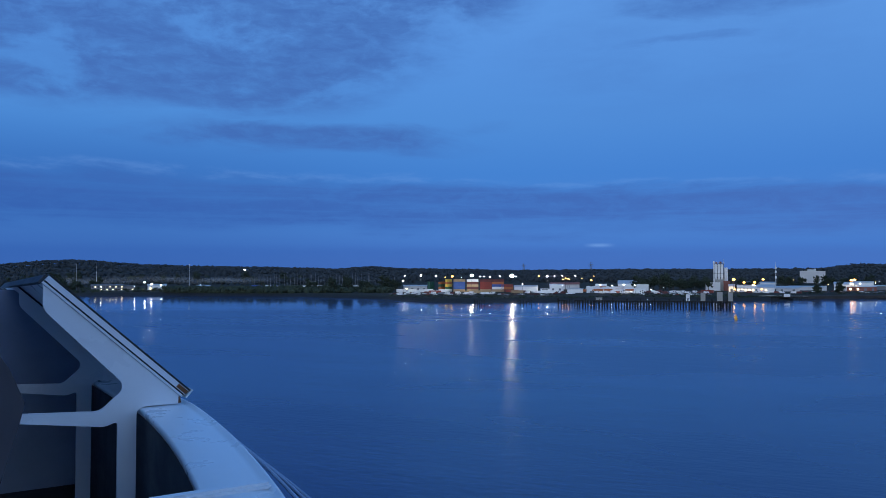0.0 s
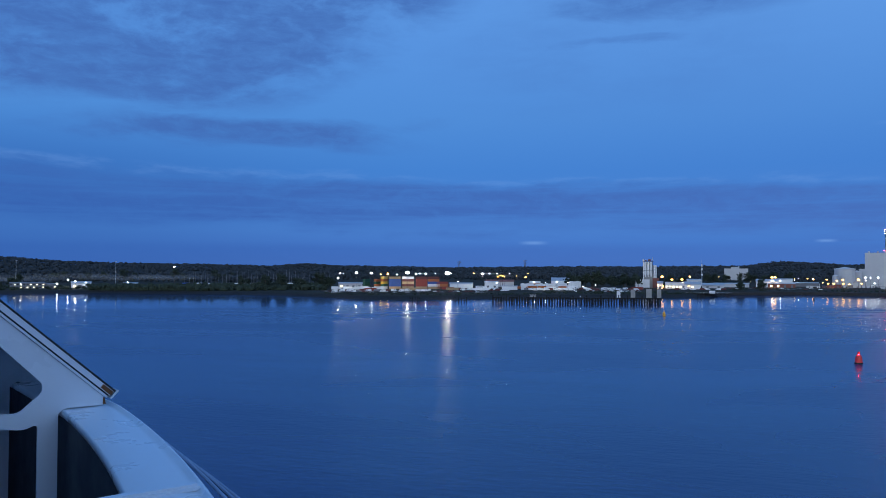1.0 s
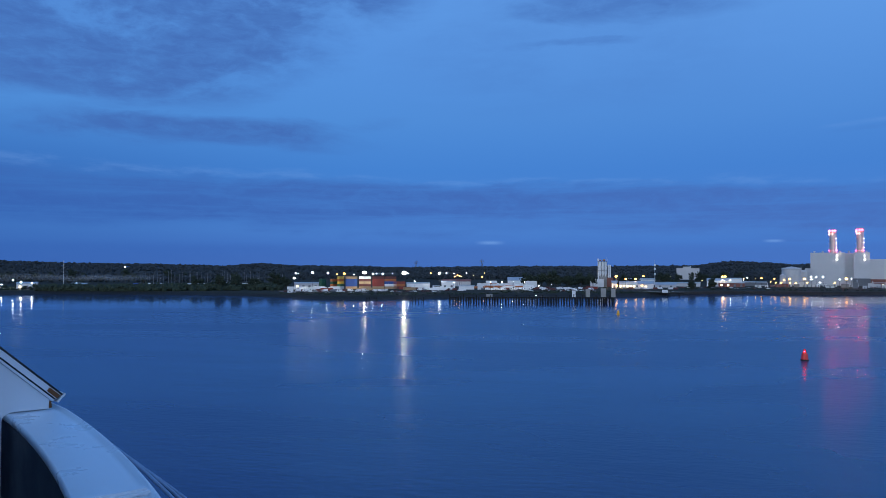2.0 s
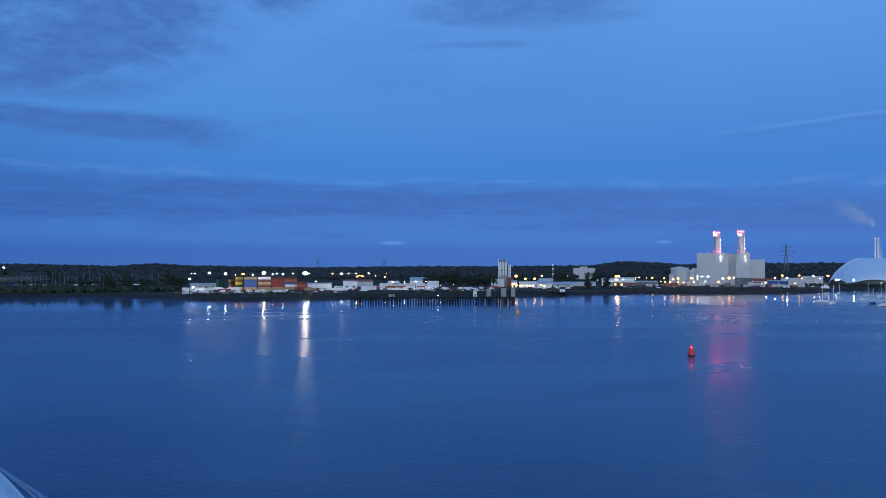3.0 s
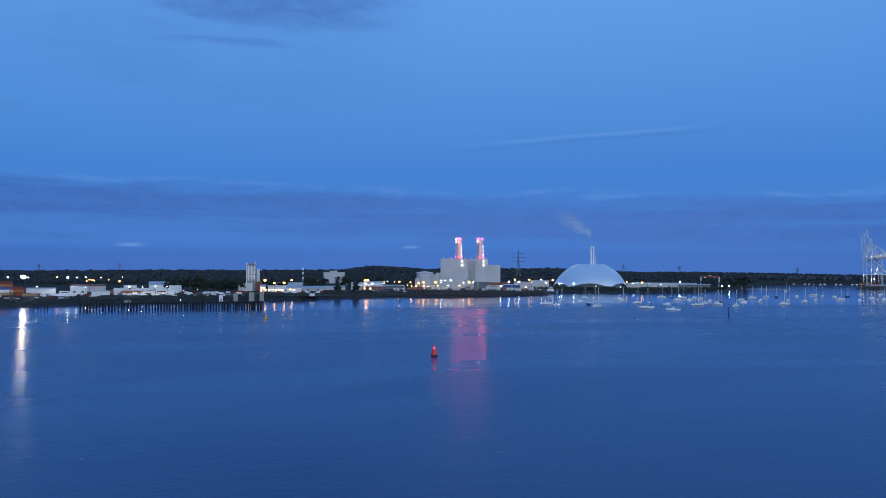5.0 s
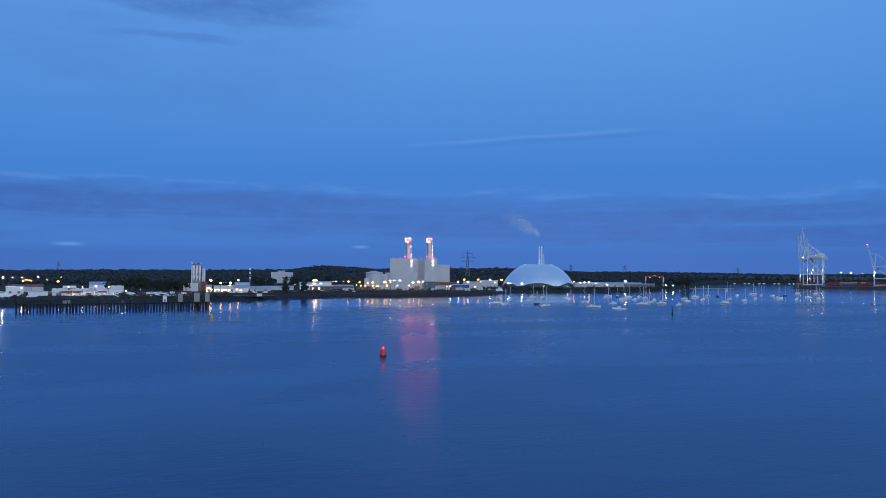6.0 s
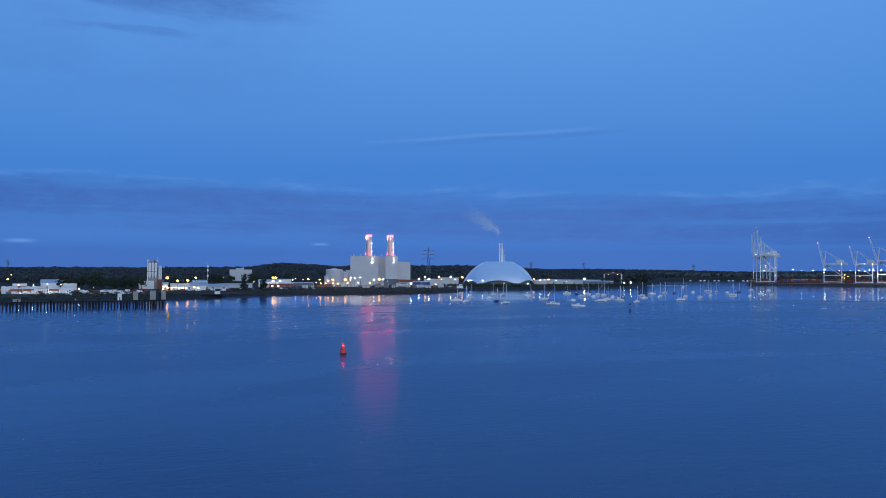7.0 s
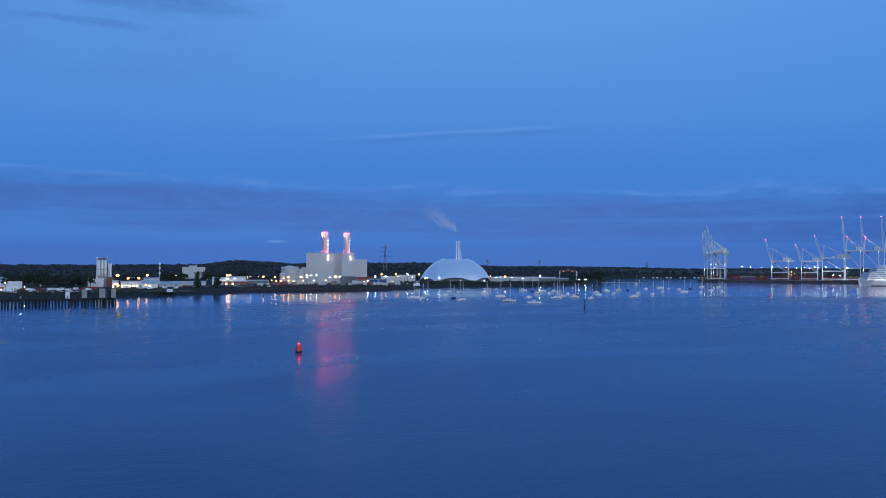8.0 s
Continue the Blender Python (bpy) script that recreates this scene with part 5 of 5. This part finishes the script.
for ob in FLEET:
    for o in list(ob.children_recursive) + [ob]:
        bpy.data.objects.remove(o)
# workboats at the quay before the dome, and a cabin cruiser laid up ashore
tug = thing("workboat", facing(21.56, 985, 0, 8), "white workboat moored at the quay with lit deckhouse", "boat")
bm = prism(B(), [(-11, -.5), (10, -.4), (12.5, 3.2), (9, 2.6), (-11, 2.2)], -2.8, 2.8, (0, 2, 1))
bmesh.ops.triangulate(bm, faces=[f for f in bm.faces if len(f.verts) > 4])
part("hull", bm, PAINTS["blue"], tug)
part("deckhouse", box(B(), -3, 5, -2, 2, 2.2, 5.2), WHITE, tug)
part("wheelhouse", box(B(), 0, 4, -1.6, 1.6, 5.2, 7.8), WHITE, tug)
part("window", box(B(), .2, 3.8, -1.64, -1.6, 6.2, 7.2), BLACK, tug)
part("mast", lathe(B(), 1, 0, [(.12, 7.8), (.08, 12)], 6), STEEL, tug)
laid = thing("motorboat", facing(-12.42, 745, land_height(-12.42, 745) + 1.0, 4), "large white motor yacht laid up ashore", "boat")
bm = prism(B(), [(-9, 0), (6.5, .2), (10, 2.8), (-9, 2.2)], -2.2, 2.2, (0, 2, 1))
part("hull", bm, WHITE, laid)
part("cabin", prism(B(), [(-6, 2.3), (4, 2.5), (1.5, 4.3), (-6, 4.4)], -1.7, 1.7, (0, 2, 1)), WHITE, laid)
part("window", box(B(), -5, 1.2, -1.74, -1.7, 3.0, 3.7), BLACK, laid)
for x in (-6, 0, 5):
    part("cradle", box(B(), x - .3, x + .3, -2.2, 2.2, -1.3, .3), STEEL, laid)

# ---------------------------------------------------------------- container cranes
CRANE = material("crane pale paint", (0.62, 0.66, 0.7), 0.5, vary=0.15, scale=0.3)


def crane(a, d, width, portal, boom_len, boom_deg, lamps, top_lamp, apex_lamp=0.0):
    """Ship-to-shore gantry crane: legs, portal, girder, raised boom, apex frame, stays and machinery house."""
    ob = thing("gantry_crane", facing(a, d, 3.6), "tall pale steel container crane with its boom raised", "crane", "container cranes")
    w = width
    for x in (0, w):
        for y in (0, 18):
            part("leg", beam(B(), (x, y, 0), (x, y, portal), 1.55), CRANE, ob)
            part("bogie", box(B(), x - 3, x + 3, y - .8, y + .8, 0, 1.8), CLAD_DARK, ob)
    for y in (0, 18):
        part("sill_beam", beam(B(), (0, y, 3), (w, y, 3), 1.4), CRANE, ob)
        part("portal_beam", beam(B(), (0, y, portal * .42), (w, y, portal * .42), 1.6), CRANE, ob)
        part("diagonal", beam(B(), (w, y, portal * .42), (0, y, portal - 1), .9), CRANE, ob)
    for z in (portal * .42, portal):
        for x in (0, w):
            part("tie_beam", beam(B(), (x, 0, z), (x, 18, z), 1.6), CRANE, ob)
    for y in (6, 12):
        part("girder", beam(B(), (-2, y, portal), (w * 1.35, y, portal), 1.6, 2.4), CRANE, ob)
    an = radians(boom_deg)
    bx, bz = -2 - boom_len * math.cos(an), portal + boom_len * math.sin(an)
    for y in (6, 12):
        boom = part("boom", beam(B(), (-2, y, portal), (bx, y, bz), 0.8, 1.0), CRANE, ob)
        part("boom_chord", beam(B(), (0.6, y, portal + 1.2), (bx + 1.6, y, bz), 0.6), CRANE, boom)
    lattice = B()
    for k in range(14):
        u, v = k / 14, (k + 1) / 14
        for y in (6, 12):
            beam(lattice, (-2 + (bx + 2) * u, y, portal + (bz - portal) * u), (0.6 + (bx + 1) * v, y, portal + 1.2 + (bz - portal - 1.2) * v), 0.32)
    part("boom_lattice", lattice, CRANE, boom)
    walkway = box(B(), 0, w * 1.3, 3.4, 4.6, portal - 0.2, portal)
    for k in range(11):
        beam(walkway, (w * 1.3 * k / 10, 3.5, portal), (w * 1.3 * k / 10, 3.5, portal + 1.2), 0.15)
    beam(walkway, (0, 3.5, portal + 1.2), (w * 1.3, 3.5, portal + 1.2), 0.15)
    part("walkway", walkway, CRANE, ob)
    stair = B()
    for k in range(6):
        z0, z1 = portal * k / 6, portal * (k + 1) / 6
        beam(stair, (w + (1.2 if k % 2 else 3.6), 16, z0), (w + (3.6 if k % 2 else 1.2), 16, z1), 0.5, 0.3)
        box(stair, w + 0.8, w + 4.0, 15.2, 16.8, z1 - 0.15, z1)
    part("stair_tower", stair, CRANE, ob)
    for k in range(1, 6):
        part("boom_tie", beam(B(), (-2 + (bx + 2) * k / 6, 6, portal + (bz - portal) * k / 6), (-2 + (bx + 2) * k / 6, 12, portal + (bz - portal) * k / 6), .7), CRANE, ob)
    apex = portal + 24
    for y in (5, 13):
        part("apex_frame", beam(B(), (1, y, portal), (3, 9, apex), 1.3), CRANE, ob)
    part("back_stay", beam(B(), (3, 9, apex), (w * 1.3, 9, portal + 1), .8), CRANE, ob)
    part("back_stay", beam(B(), (3, 9, apex), (w, 9, portal + 1), .6), CRANE, ob)
    part("fore_stay", beam(B(), (3, 9, apex), (-2 + (bx + 2) * .6, 9, portal + (bz - portal) * .6), .5), CRANE, ob)
    part("machinery_house", box(B(), w * .7, w * 1.15, 4, 14, portal + 1.4, portal + 7), CRANE, ob)
    part("cab", box(B(), 4, 8, -1, 3, portal - 6, portal - 2.5), CLAD_DARK, ob)
    for x, z in lamps:
        part("work_lamp", lamp_head(B(), x, -1.8, z, 1.3), LAMP_WORK, ob, "white work lamp")
    if apex_lamp:
        part("warning_lamp", lamp_head(B(), 3, 7, apex + 1.5, apex_lamp), LAMP_RED, ob, "red warning lamp")
    if top_lamp:
        part("warning_lamp", lamp_head(B(), bx, 5, bz + 1.5, 1.5), LAMP_RED, boom, "red warning lamp")
    return ob


LIT = ((0, 30), (0, 54), (14, 56), (25, 30), (25, 54), (25, 14), (0, 12))
crane(42.81, 1575, 25, 54, 54, 84, LIT, False)
crane(42.55, 1600, 24, 52, 46, 87, ((0, 54), (16, 30)), False)
crane(42.36, 1625, 24, 52, 44, 88, ((22, 34), (0, 20)), False)
crane(42.96, 1650, 24, 52, 40, 86, ((22, 40), (0, 14)), False)
crane(46.73, 1580, 29, 36, 40, 78, ((0, 20), (29, 36)), True)
crane(48.59, 1590, 27, 36, 32, 76, ((0, 20), (27, 36), (14, 36)), True)
crane(49.86, 1585, 36, 42, 42, 75, ((0, 18), (36, 40), (18, 44)), True)
crane(51.23, 1575, 24, 55, 60, 87, ((0, 20), (24, 54), (10, 70)), True, 1.6)
crane(52.28, 1580, 24, 55, 60, 88, ((0, 20), (24, 54), (10, 72)), True, 2.8)
crane(53.46, 1590, 26, 55, 60, 88, ((0, 20), (26, 54)), True)

# ---------------------------------------------------------------- liner at the far quay
liner = thing("cruise_liner", facing(52.02, 1300, 0, 20), "white cruise liner with lit decks moored at the far quay", "ship")
bm = B()
rings = []
for i in range(13):
    k = i / 12
    x = 190 * k
    half = 14 * min(1, (k * 5) ** .55) if k < .2 else 14
    top = 12 - 3 * min(1, k * 4)
    bowx = x - (2 if i == 0 else 0)
    rings.append([bm.verts.new(p) for p in ((bowx, -half, top), (x + (4 if i == 0 else 0), -half * .9, 0), (x + (4 if i == 0 else 0), -half * .8, -3), (x + (4 if i == 0 else 0), half * .8, -3), (x, half * .9, 0), (bowx, half, top))])
for p, q in zip(rings, rings[1:]):
    for j in range(6):
        bm.faces.new((p[j], p[(j + 1) % 6], q[(j + 1) % 6], q[j]))
bm.faces.new(rings[0])
bm.faces.new(rings[-1][::-1])
bmesh.ops.recalc_face_normals(bm, faces=bm.faces)
part("hull", bm, WHITE, liner)
part("waterline_band", box(B(), 12, 190, -13.2, -12.6, -.2, 1.2), PAINTS["maroon"], liner)
for k in range(6):
    z = 9 + 2.9 * k
    x0 = 6 + 1.2 * k + (8 if k > 3 else 0)
    part("deck", box(B(), x0, 186 - 4 * k, -13.5 + .4 * k, 13.5 - .4 * k, z, z + 2.3), WHITE, liner)
    part("window_band", box(B(), x0 + .8, 185 - 4 * k, -13.1 + .4 * k, 13.1 - .4 * k, z + 2.3, z + 2.9), CLAD_DARK, liner)
    for j in range(20):
        if (j * 5 + k * 3) % 7 == 0:
            part("lit_window", box(B(), x0 + 3 + 2.4 * j, x0 + 4.2 + 2.4 * j, -13.25 + .4 * k, -13.1 + .4 * k, z + 2.35, z + 2.85), LAMP_ROOM, liner)
part("bridge", prism(B(), [(28, 26.4), (46, 26.4), (46, 31), (33, 31)], -10, 10, (0, 2, 1)), WHITE, liner)
part("funnel", prism(B(), [(44, 26), (64, 26), (60, 52), (49, 52)], -4, 4, (0, 2, 1)), PAINTS["blue"], liner, "dark blue funnel")
part("radar_mast", beam(B(), (34, 0, 31), (36, 0, 42), 1.0), WHITE, liner)
for k in range(16):
    part("deck_lamp", lamp_head(B(), 6 + 3.0 * k, -14.3, 9.2, .8), LAMP_WORK, liner, "deck lamp")
for k in range(6):
    ob = part("lifeboat", prism(B(), [(60 + 16 * k, 10), (70 + 16 * k, 10), (71 + 16 * k, 11.5), (69 + 16 * k, 13), (61 + 16 * k, 13), (59 + 16 * k, 11.5)], -16, -13.6, (0, 2, 1)), PAINTS["orange"], liner)


# ---------------------------------------------------------------- pylons and masts
def pylon(a, d, base, tall, label="tall lattice power pylon on the hill"):
    ob = thing("pylon", facing(a, d, base, 8), label, "pylon", "power pylons")
    bm = B()
    legs = [[Vector((sx * w, sy * w, z)) for sx, sy in ((-1, -1), (1, -1), (1, 1), (-1, 1))] for z, w in ((0, 4.2), (tall * .25, 3.0), (tall * .5, 1.9), (tall * .75, 1.1), (tall, .25))]
    for lo, hi in zip(legs, legs[1:]):
        for k in range(4):
            beam(bm, lo[k], hi[k], .55)
            beam(bm, lo[k], hi[(k + 1) % 4], .3)
            beam(bm, hi[k], hi[(k + 1) % 4], .35)
    part("tower", bm, CLAD_DARK, ob)
    for z, w in ((tall * .55, tall * .23), (tall * .72, tall * .285), (tall * .88, tall * .2)):
        bm = B()
        for y in (-.8, .8):
            beam(bm, (-w, 0, z), (0, y, z + 1.8), .4)
            beam(bm, (w, 0, z), (0, y, z + 1.8), .4)
            beam(bm, (-w, 0, z), (w, 0, z), .4)
        part("cross_arm", bm, CLAD_DARK, ob)
        for s in (-1, 1):
            part("insulator", lathe(B(), s * (w - .4), 0, [(.2, z - 3), (.3, z - 1.5), (.15, z)], 6), CLAD_DARK, ob)


pylon(19.25, 1700, 20, 56)
pylon(26.87, 2900, 31, 28, "distant lattice power pylon")
pylon(30.72, 2950, 29, 28, "distant lattice power pylon")
pylon(38.42, 3000, 25, 26, "distant lattice power pylon")
pylon(-14.12, 2950, 25, 30, "distant lattice power pylon")
pylon(-9.22, 2900, 27, 32, "distant lattice power pylon")
tele = thing("telecom_mast", facing(3.31, 1050, 3.2), "slim telecom mast with pale panels beside sheds", "mast")
part("pole", lathe(B(), 0, 0, [(.5, 0), (.3, 29)], 8), STEEL, tele)
for z in (13, 20, 25):
    part("antenna", lathe(B(), 0, 0, [(.9, z), (1.1, z + .4), (1.1, z + 2.4), (.9, z + 2.8)], 8), WHITE, tele)
part("whip", beam(B(), (0, 0, 29), (0, 0, 33), .2), STEEL, tele)
MAST = mesh_of("pole", lathe(B(), 0, 0, [(.2, -.5), (.13, 15)], 6), CLAD_DARK)
rng = random.Random(8)
for k in range(46):
    a = -33.86 + (-23.46 - -33.86) * (k + rng.uniform(-.4, .4)) / 46
    d = rng.uniform(930, 1050)
    ob = thing("yacht_mast", facing(a, d, land_height(a, d)), "bare pale mast of a yacht laid up ashore", "mast", "masts on the marsh")
    p = part("pole", MAST, None, ob)
    p.scale = (1, 1, rng.uniform(.85, 1.35))
    part("spreader", beam(B(), (-.9, 0, 9), (.9, 0, 9), .1), STEEL, ob)
    part("hull", prism(B(), [(-4, 1.0), (3.4, 1.1), (4.6, 2.6), (-4, 2.4)], -1.2, 1.2, (0, 2, 1)), WHITE if k % 3 else PAINTS["blue"], ob)
    part("cradle", box(B(), -2, 2, -1, 1, -.4, 1.05), TIMBER, ob)
for a in (-45.66, -44.41, -38.41):
    ob = thing("lamp_mast", facing(a, 950, land_height(a, 950)), "tall unlit pole beyond the marsh", "mast", "tall poles")
    part("pole", lathe(B(), 0, 0, [(.3, -.5), (.16, 29)], 6), STEEL, ob)
    part("head", box(B(), -.8, .8, -.3, .3, 29, 29.5), STEEL, ob)

# ---------------------------------------------------------------- boat hoist frame on the point
hoist = thing("boat_gantry", facing(32.82, 1400, 3.2), "pale steel travelling gantry frame on the point", "gantry")
for x in (-15, 15):
    for y in (0, 10):
        part("leg", beam(B(), (x, y, 0), (x, y, 17), 2.2), CLAD, hoist)
    part("side_beam", beam(B(), (x, 0, 17), (x, 10, 17), 2.0), CLAD, hoist)
for y in (0, 10):
    part("top_beam", beam(B(), (-16, y, 17.6), (16, y, 17.6), 1.6, 2.4), BRICK, hoist, "dull red top beam")
part("trolley", box(B(), -2, 2, 2, 8, 18.8, 20), STEEL, hoist)
part("warm_lamp", lamp_head(B(), -8, -1.4, 16.0, 1.0), LAMP_WARM, hoist)
part("warm_lamp", lamp_head(B(), 8, -1.4, 16.0, 1.0), LAMP_WARM, hoist)
# far moored boats, low pontoon line by the far bank
pontoon = thing("pontoon", facing(37.0, 1420, 0, 15), "long low pontoon with moored craft by the point", "pontoon")
part("deck", box(B(), -45, 30, -1.5, 1.5, -.3, .7), CONCRETE, pontoon)
for k in range(7):
    part("timber_post", lathe(B(), -42 + 11 * k, 1.8, [(.3, -1), (.3, 3.5)], 6), TIMBER, pontoon)
for k in range(9):
    ob = thing("motorboat", facing(38.2 + .47 * k + .2 * (k % 2), 2190 + 8 * (k % 3), 0, 10) @ Matrix.Diagonal((0.6, 0.6, 0.6, 1)), "distant white boat along the far bank", "boat", "far boats")
    part("hull", prism(B(), [(-5, -.3), (4, -.3), (6, 2), (-5, 1.6)], -2, 2, (0, 2, 1)), WHITE, ob)
    part("cabin", box(B(), -3, 2, -1.4, 1.4, 1.6, 3.2), WHITE, ob)


# ---------------------------------------------------------------- steam over the dome's chimneys
def steam_material():
    m = bpy.data.materials.new("thin steam")
    m.use_nodes = True
    w = Nodes(m.node_tree)
    d = w.add("ShaderNodeBsdfDiffuse")
    d.inputs[0].default_value = (0.5, 0.5, 0.5, 1)
    t = w.add("ShaderNodeBsdfTransparent")
    mx = w.add("ShaderNodeMixShader")
    at = w.add("ShaderNodeTexCoord").outputs["Object"]
    uv = w.add("ShaderNodeUVMap")
    sp = w.add("ShaderNodeSeparateXYZ")
    w.put(sp.inputs[0], uv.outputs[0])
    rag = w.math("MULTIPLY", w.math("SUBTRACT", w.noise(at, 0.05, 4.0, 0.5), 0.5), 0.45)
    across = w.math("ABSOLUTE", w.math("ADD", w.math("SUBTRACT", sp.outputs[1], 0.5), rag))
    soft = w.math("MULTIPLY", w.step(across, 0.02, 0.42, 1.0, 0.0), w.math("MULTIPLY", w.step(sp.outputs[0], 0.0, 0.12), w.step(sp.outputs[0], 0.35, 1.0, 1.0, 0.0)))
    w.put(mx.inputs[0], w.math("MULTIPLY", soft, 0.5))
    thru = w.add("ShaderNodeBsdfTranslucent")
    thru.inputs[0].default_value = (0.5, 0.5, 0.5, 1)
    lit = w.add("ShaderNodeAddShader")
    w.put(lit.inputs[0], d.outputs[0])
    w.put(lit.inputs[1], thru.outputs[0])
    w.put(mx.inputs[1], t.outputs[0])
    w.put(mx.inputs[2], lit.outputs[0])
    w.put(w.add("ShaderNodeOutputMaterial").inputs[0], mx.outputs[0])
    return m


def veil(bm, path, lean):
    """A strip of steam along a path of (x, z, half width), folded gently in depth."""
    uv = bm.loops.layers.uv.verify()
    rows_ = []
    for i in range(25):
        u = i / 24
        x, z, h = (float(np.interp(u, [p[0] for p in path], [p[j] for p in path])) for j in (1, 2, 3))
        rows_.append([(bm.verts.new((x + h * s * lean[0], 3 * math.sin(7 * u + 2 * s), z + h * s * lean[1])), (u, (s + 1) / 2)) for s in (-1, -.5, 0, .5, 1)])
    for p, q in zip(rows_, rows_[1:]):
        for k_ in range(4):
            four = (p[k_], q[k_], q[k_ + 1], p[k_ + 1])
            f = bm.faces.new([v for v, _ in four])
            f.smooth = True
            for loop, (_, at) in zip(f.loops, four):
                loop[uv].uv = at


bm = B()
veil(bm, [(0, 0, 80, 5), (.25, -9, 90, 11), (.6, -32, 104, 19), (1, -66, 120, 26)], (0.5, 0.86))
veil(bm, [(0, 5, 34, 5), (.4, 5, 46, 4), (1, 2, 66, 3)], (1, 0))
steam = new("steam_plume", mesh_of("steam_plume", bm, steam_material()))
steam.matrix_world = facing(24.65, 1235, 3.0)
tagged(steam, "thin pale steam drifting from the dome's chimneys", "steam", kind="stuff")


def material_mist():
    m = bpy.data.materials.new("thin mist")
    m.use_nodes = True
    w = Nodes(m.node_tree)
    d = w.add("ShaderNodeBsdfDiffuse")
    d.inputs[0].default_value = (0.8, 0.82, 0.85, 1)
    t = w.add("ShaderNodeBsdfTransparent")
    mx = w.add("ShaderNodeMixShader")
    sp = w.add("ShaderNodeSeparateXYZ")
    w.put(sp.inputs[0], w.add("ShaderNodeUVMap").outputs[0])
    rag = w.math("MULTIPLY", w.math("SUBTRACT", w.noise(w.add("ShaderNodeTexCoord").outputs["Object"], 0.03, 4.0, 0.6), 0.5), 0.8)
    across = w.math("ABSOLUTE", w.math("ADD", w.math("SUBTRACT", sp.outputs[1], 0.5), rag))
    ends = w.math("MULTIPLY", w.step(sp.outputs[0], 0.0, 0.2), w.step(sp.outputs[0], 0.7, 1.0, 1.0, 0.0))
    w.put(mx.inputs[0], w.math("MULTIPLY", w.math("MULTIPLY", w.step(across, 0.0, 0.45, 1.0, 0.0), ends), 0.16))
    w.put(mx.inputs[1], t.outputs[0])
    w.put(mx.inputs[2], d.outputs[0])
    w.put(w.add("ShaderNodeOutputMaterial").inputs[0], mx.outputs[0])
    return m


# thin mist lying over the marsh
mist = material_mist()
bm = B()
veil(bm, [(0, -170, 8, 7), (.5, 0, 9, 7), (1, 190, 8, 6)], (0, 1))
fog = new("ground_mist", mesh_of("ground_mist", bm, mist))
fog.matrix_world = facing(-40.5, 1120, 3.0)
tagged(fog, "thin pale ground mist over the marsh", "mist", kind="stuff")
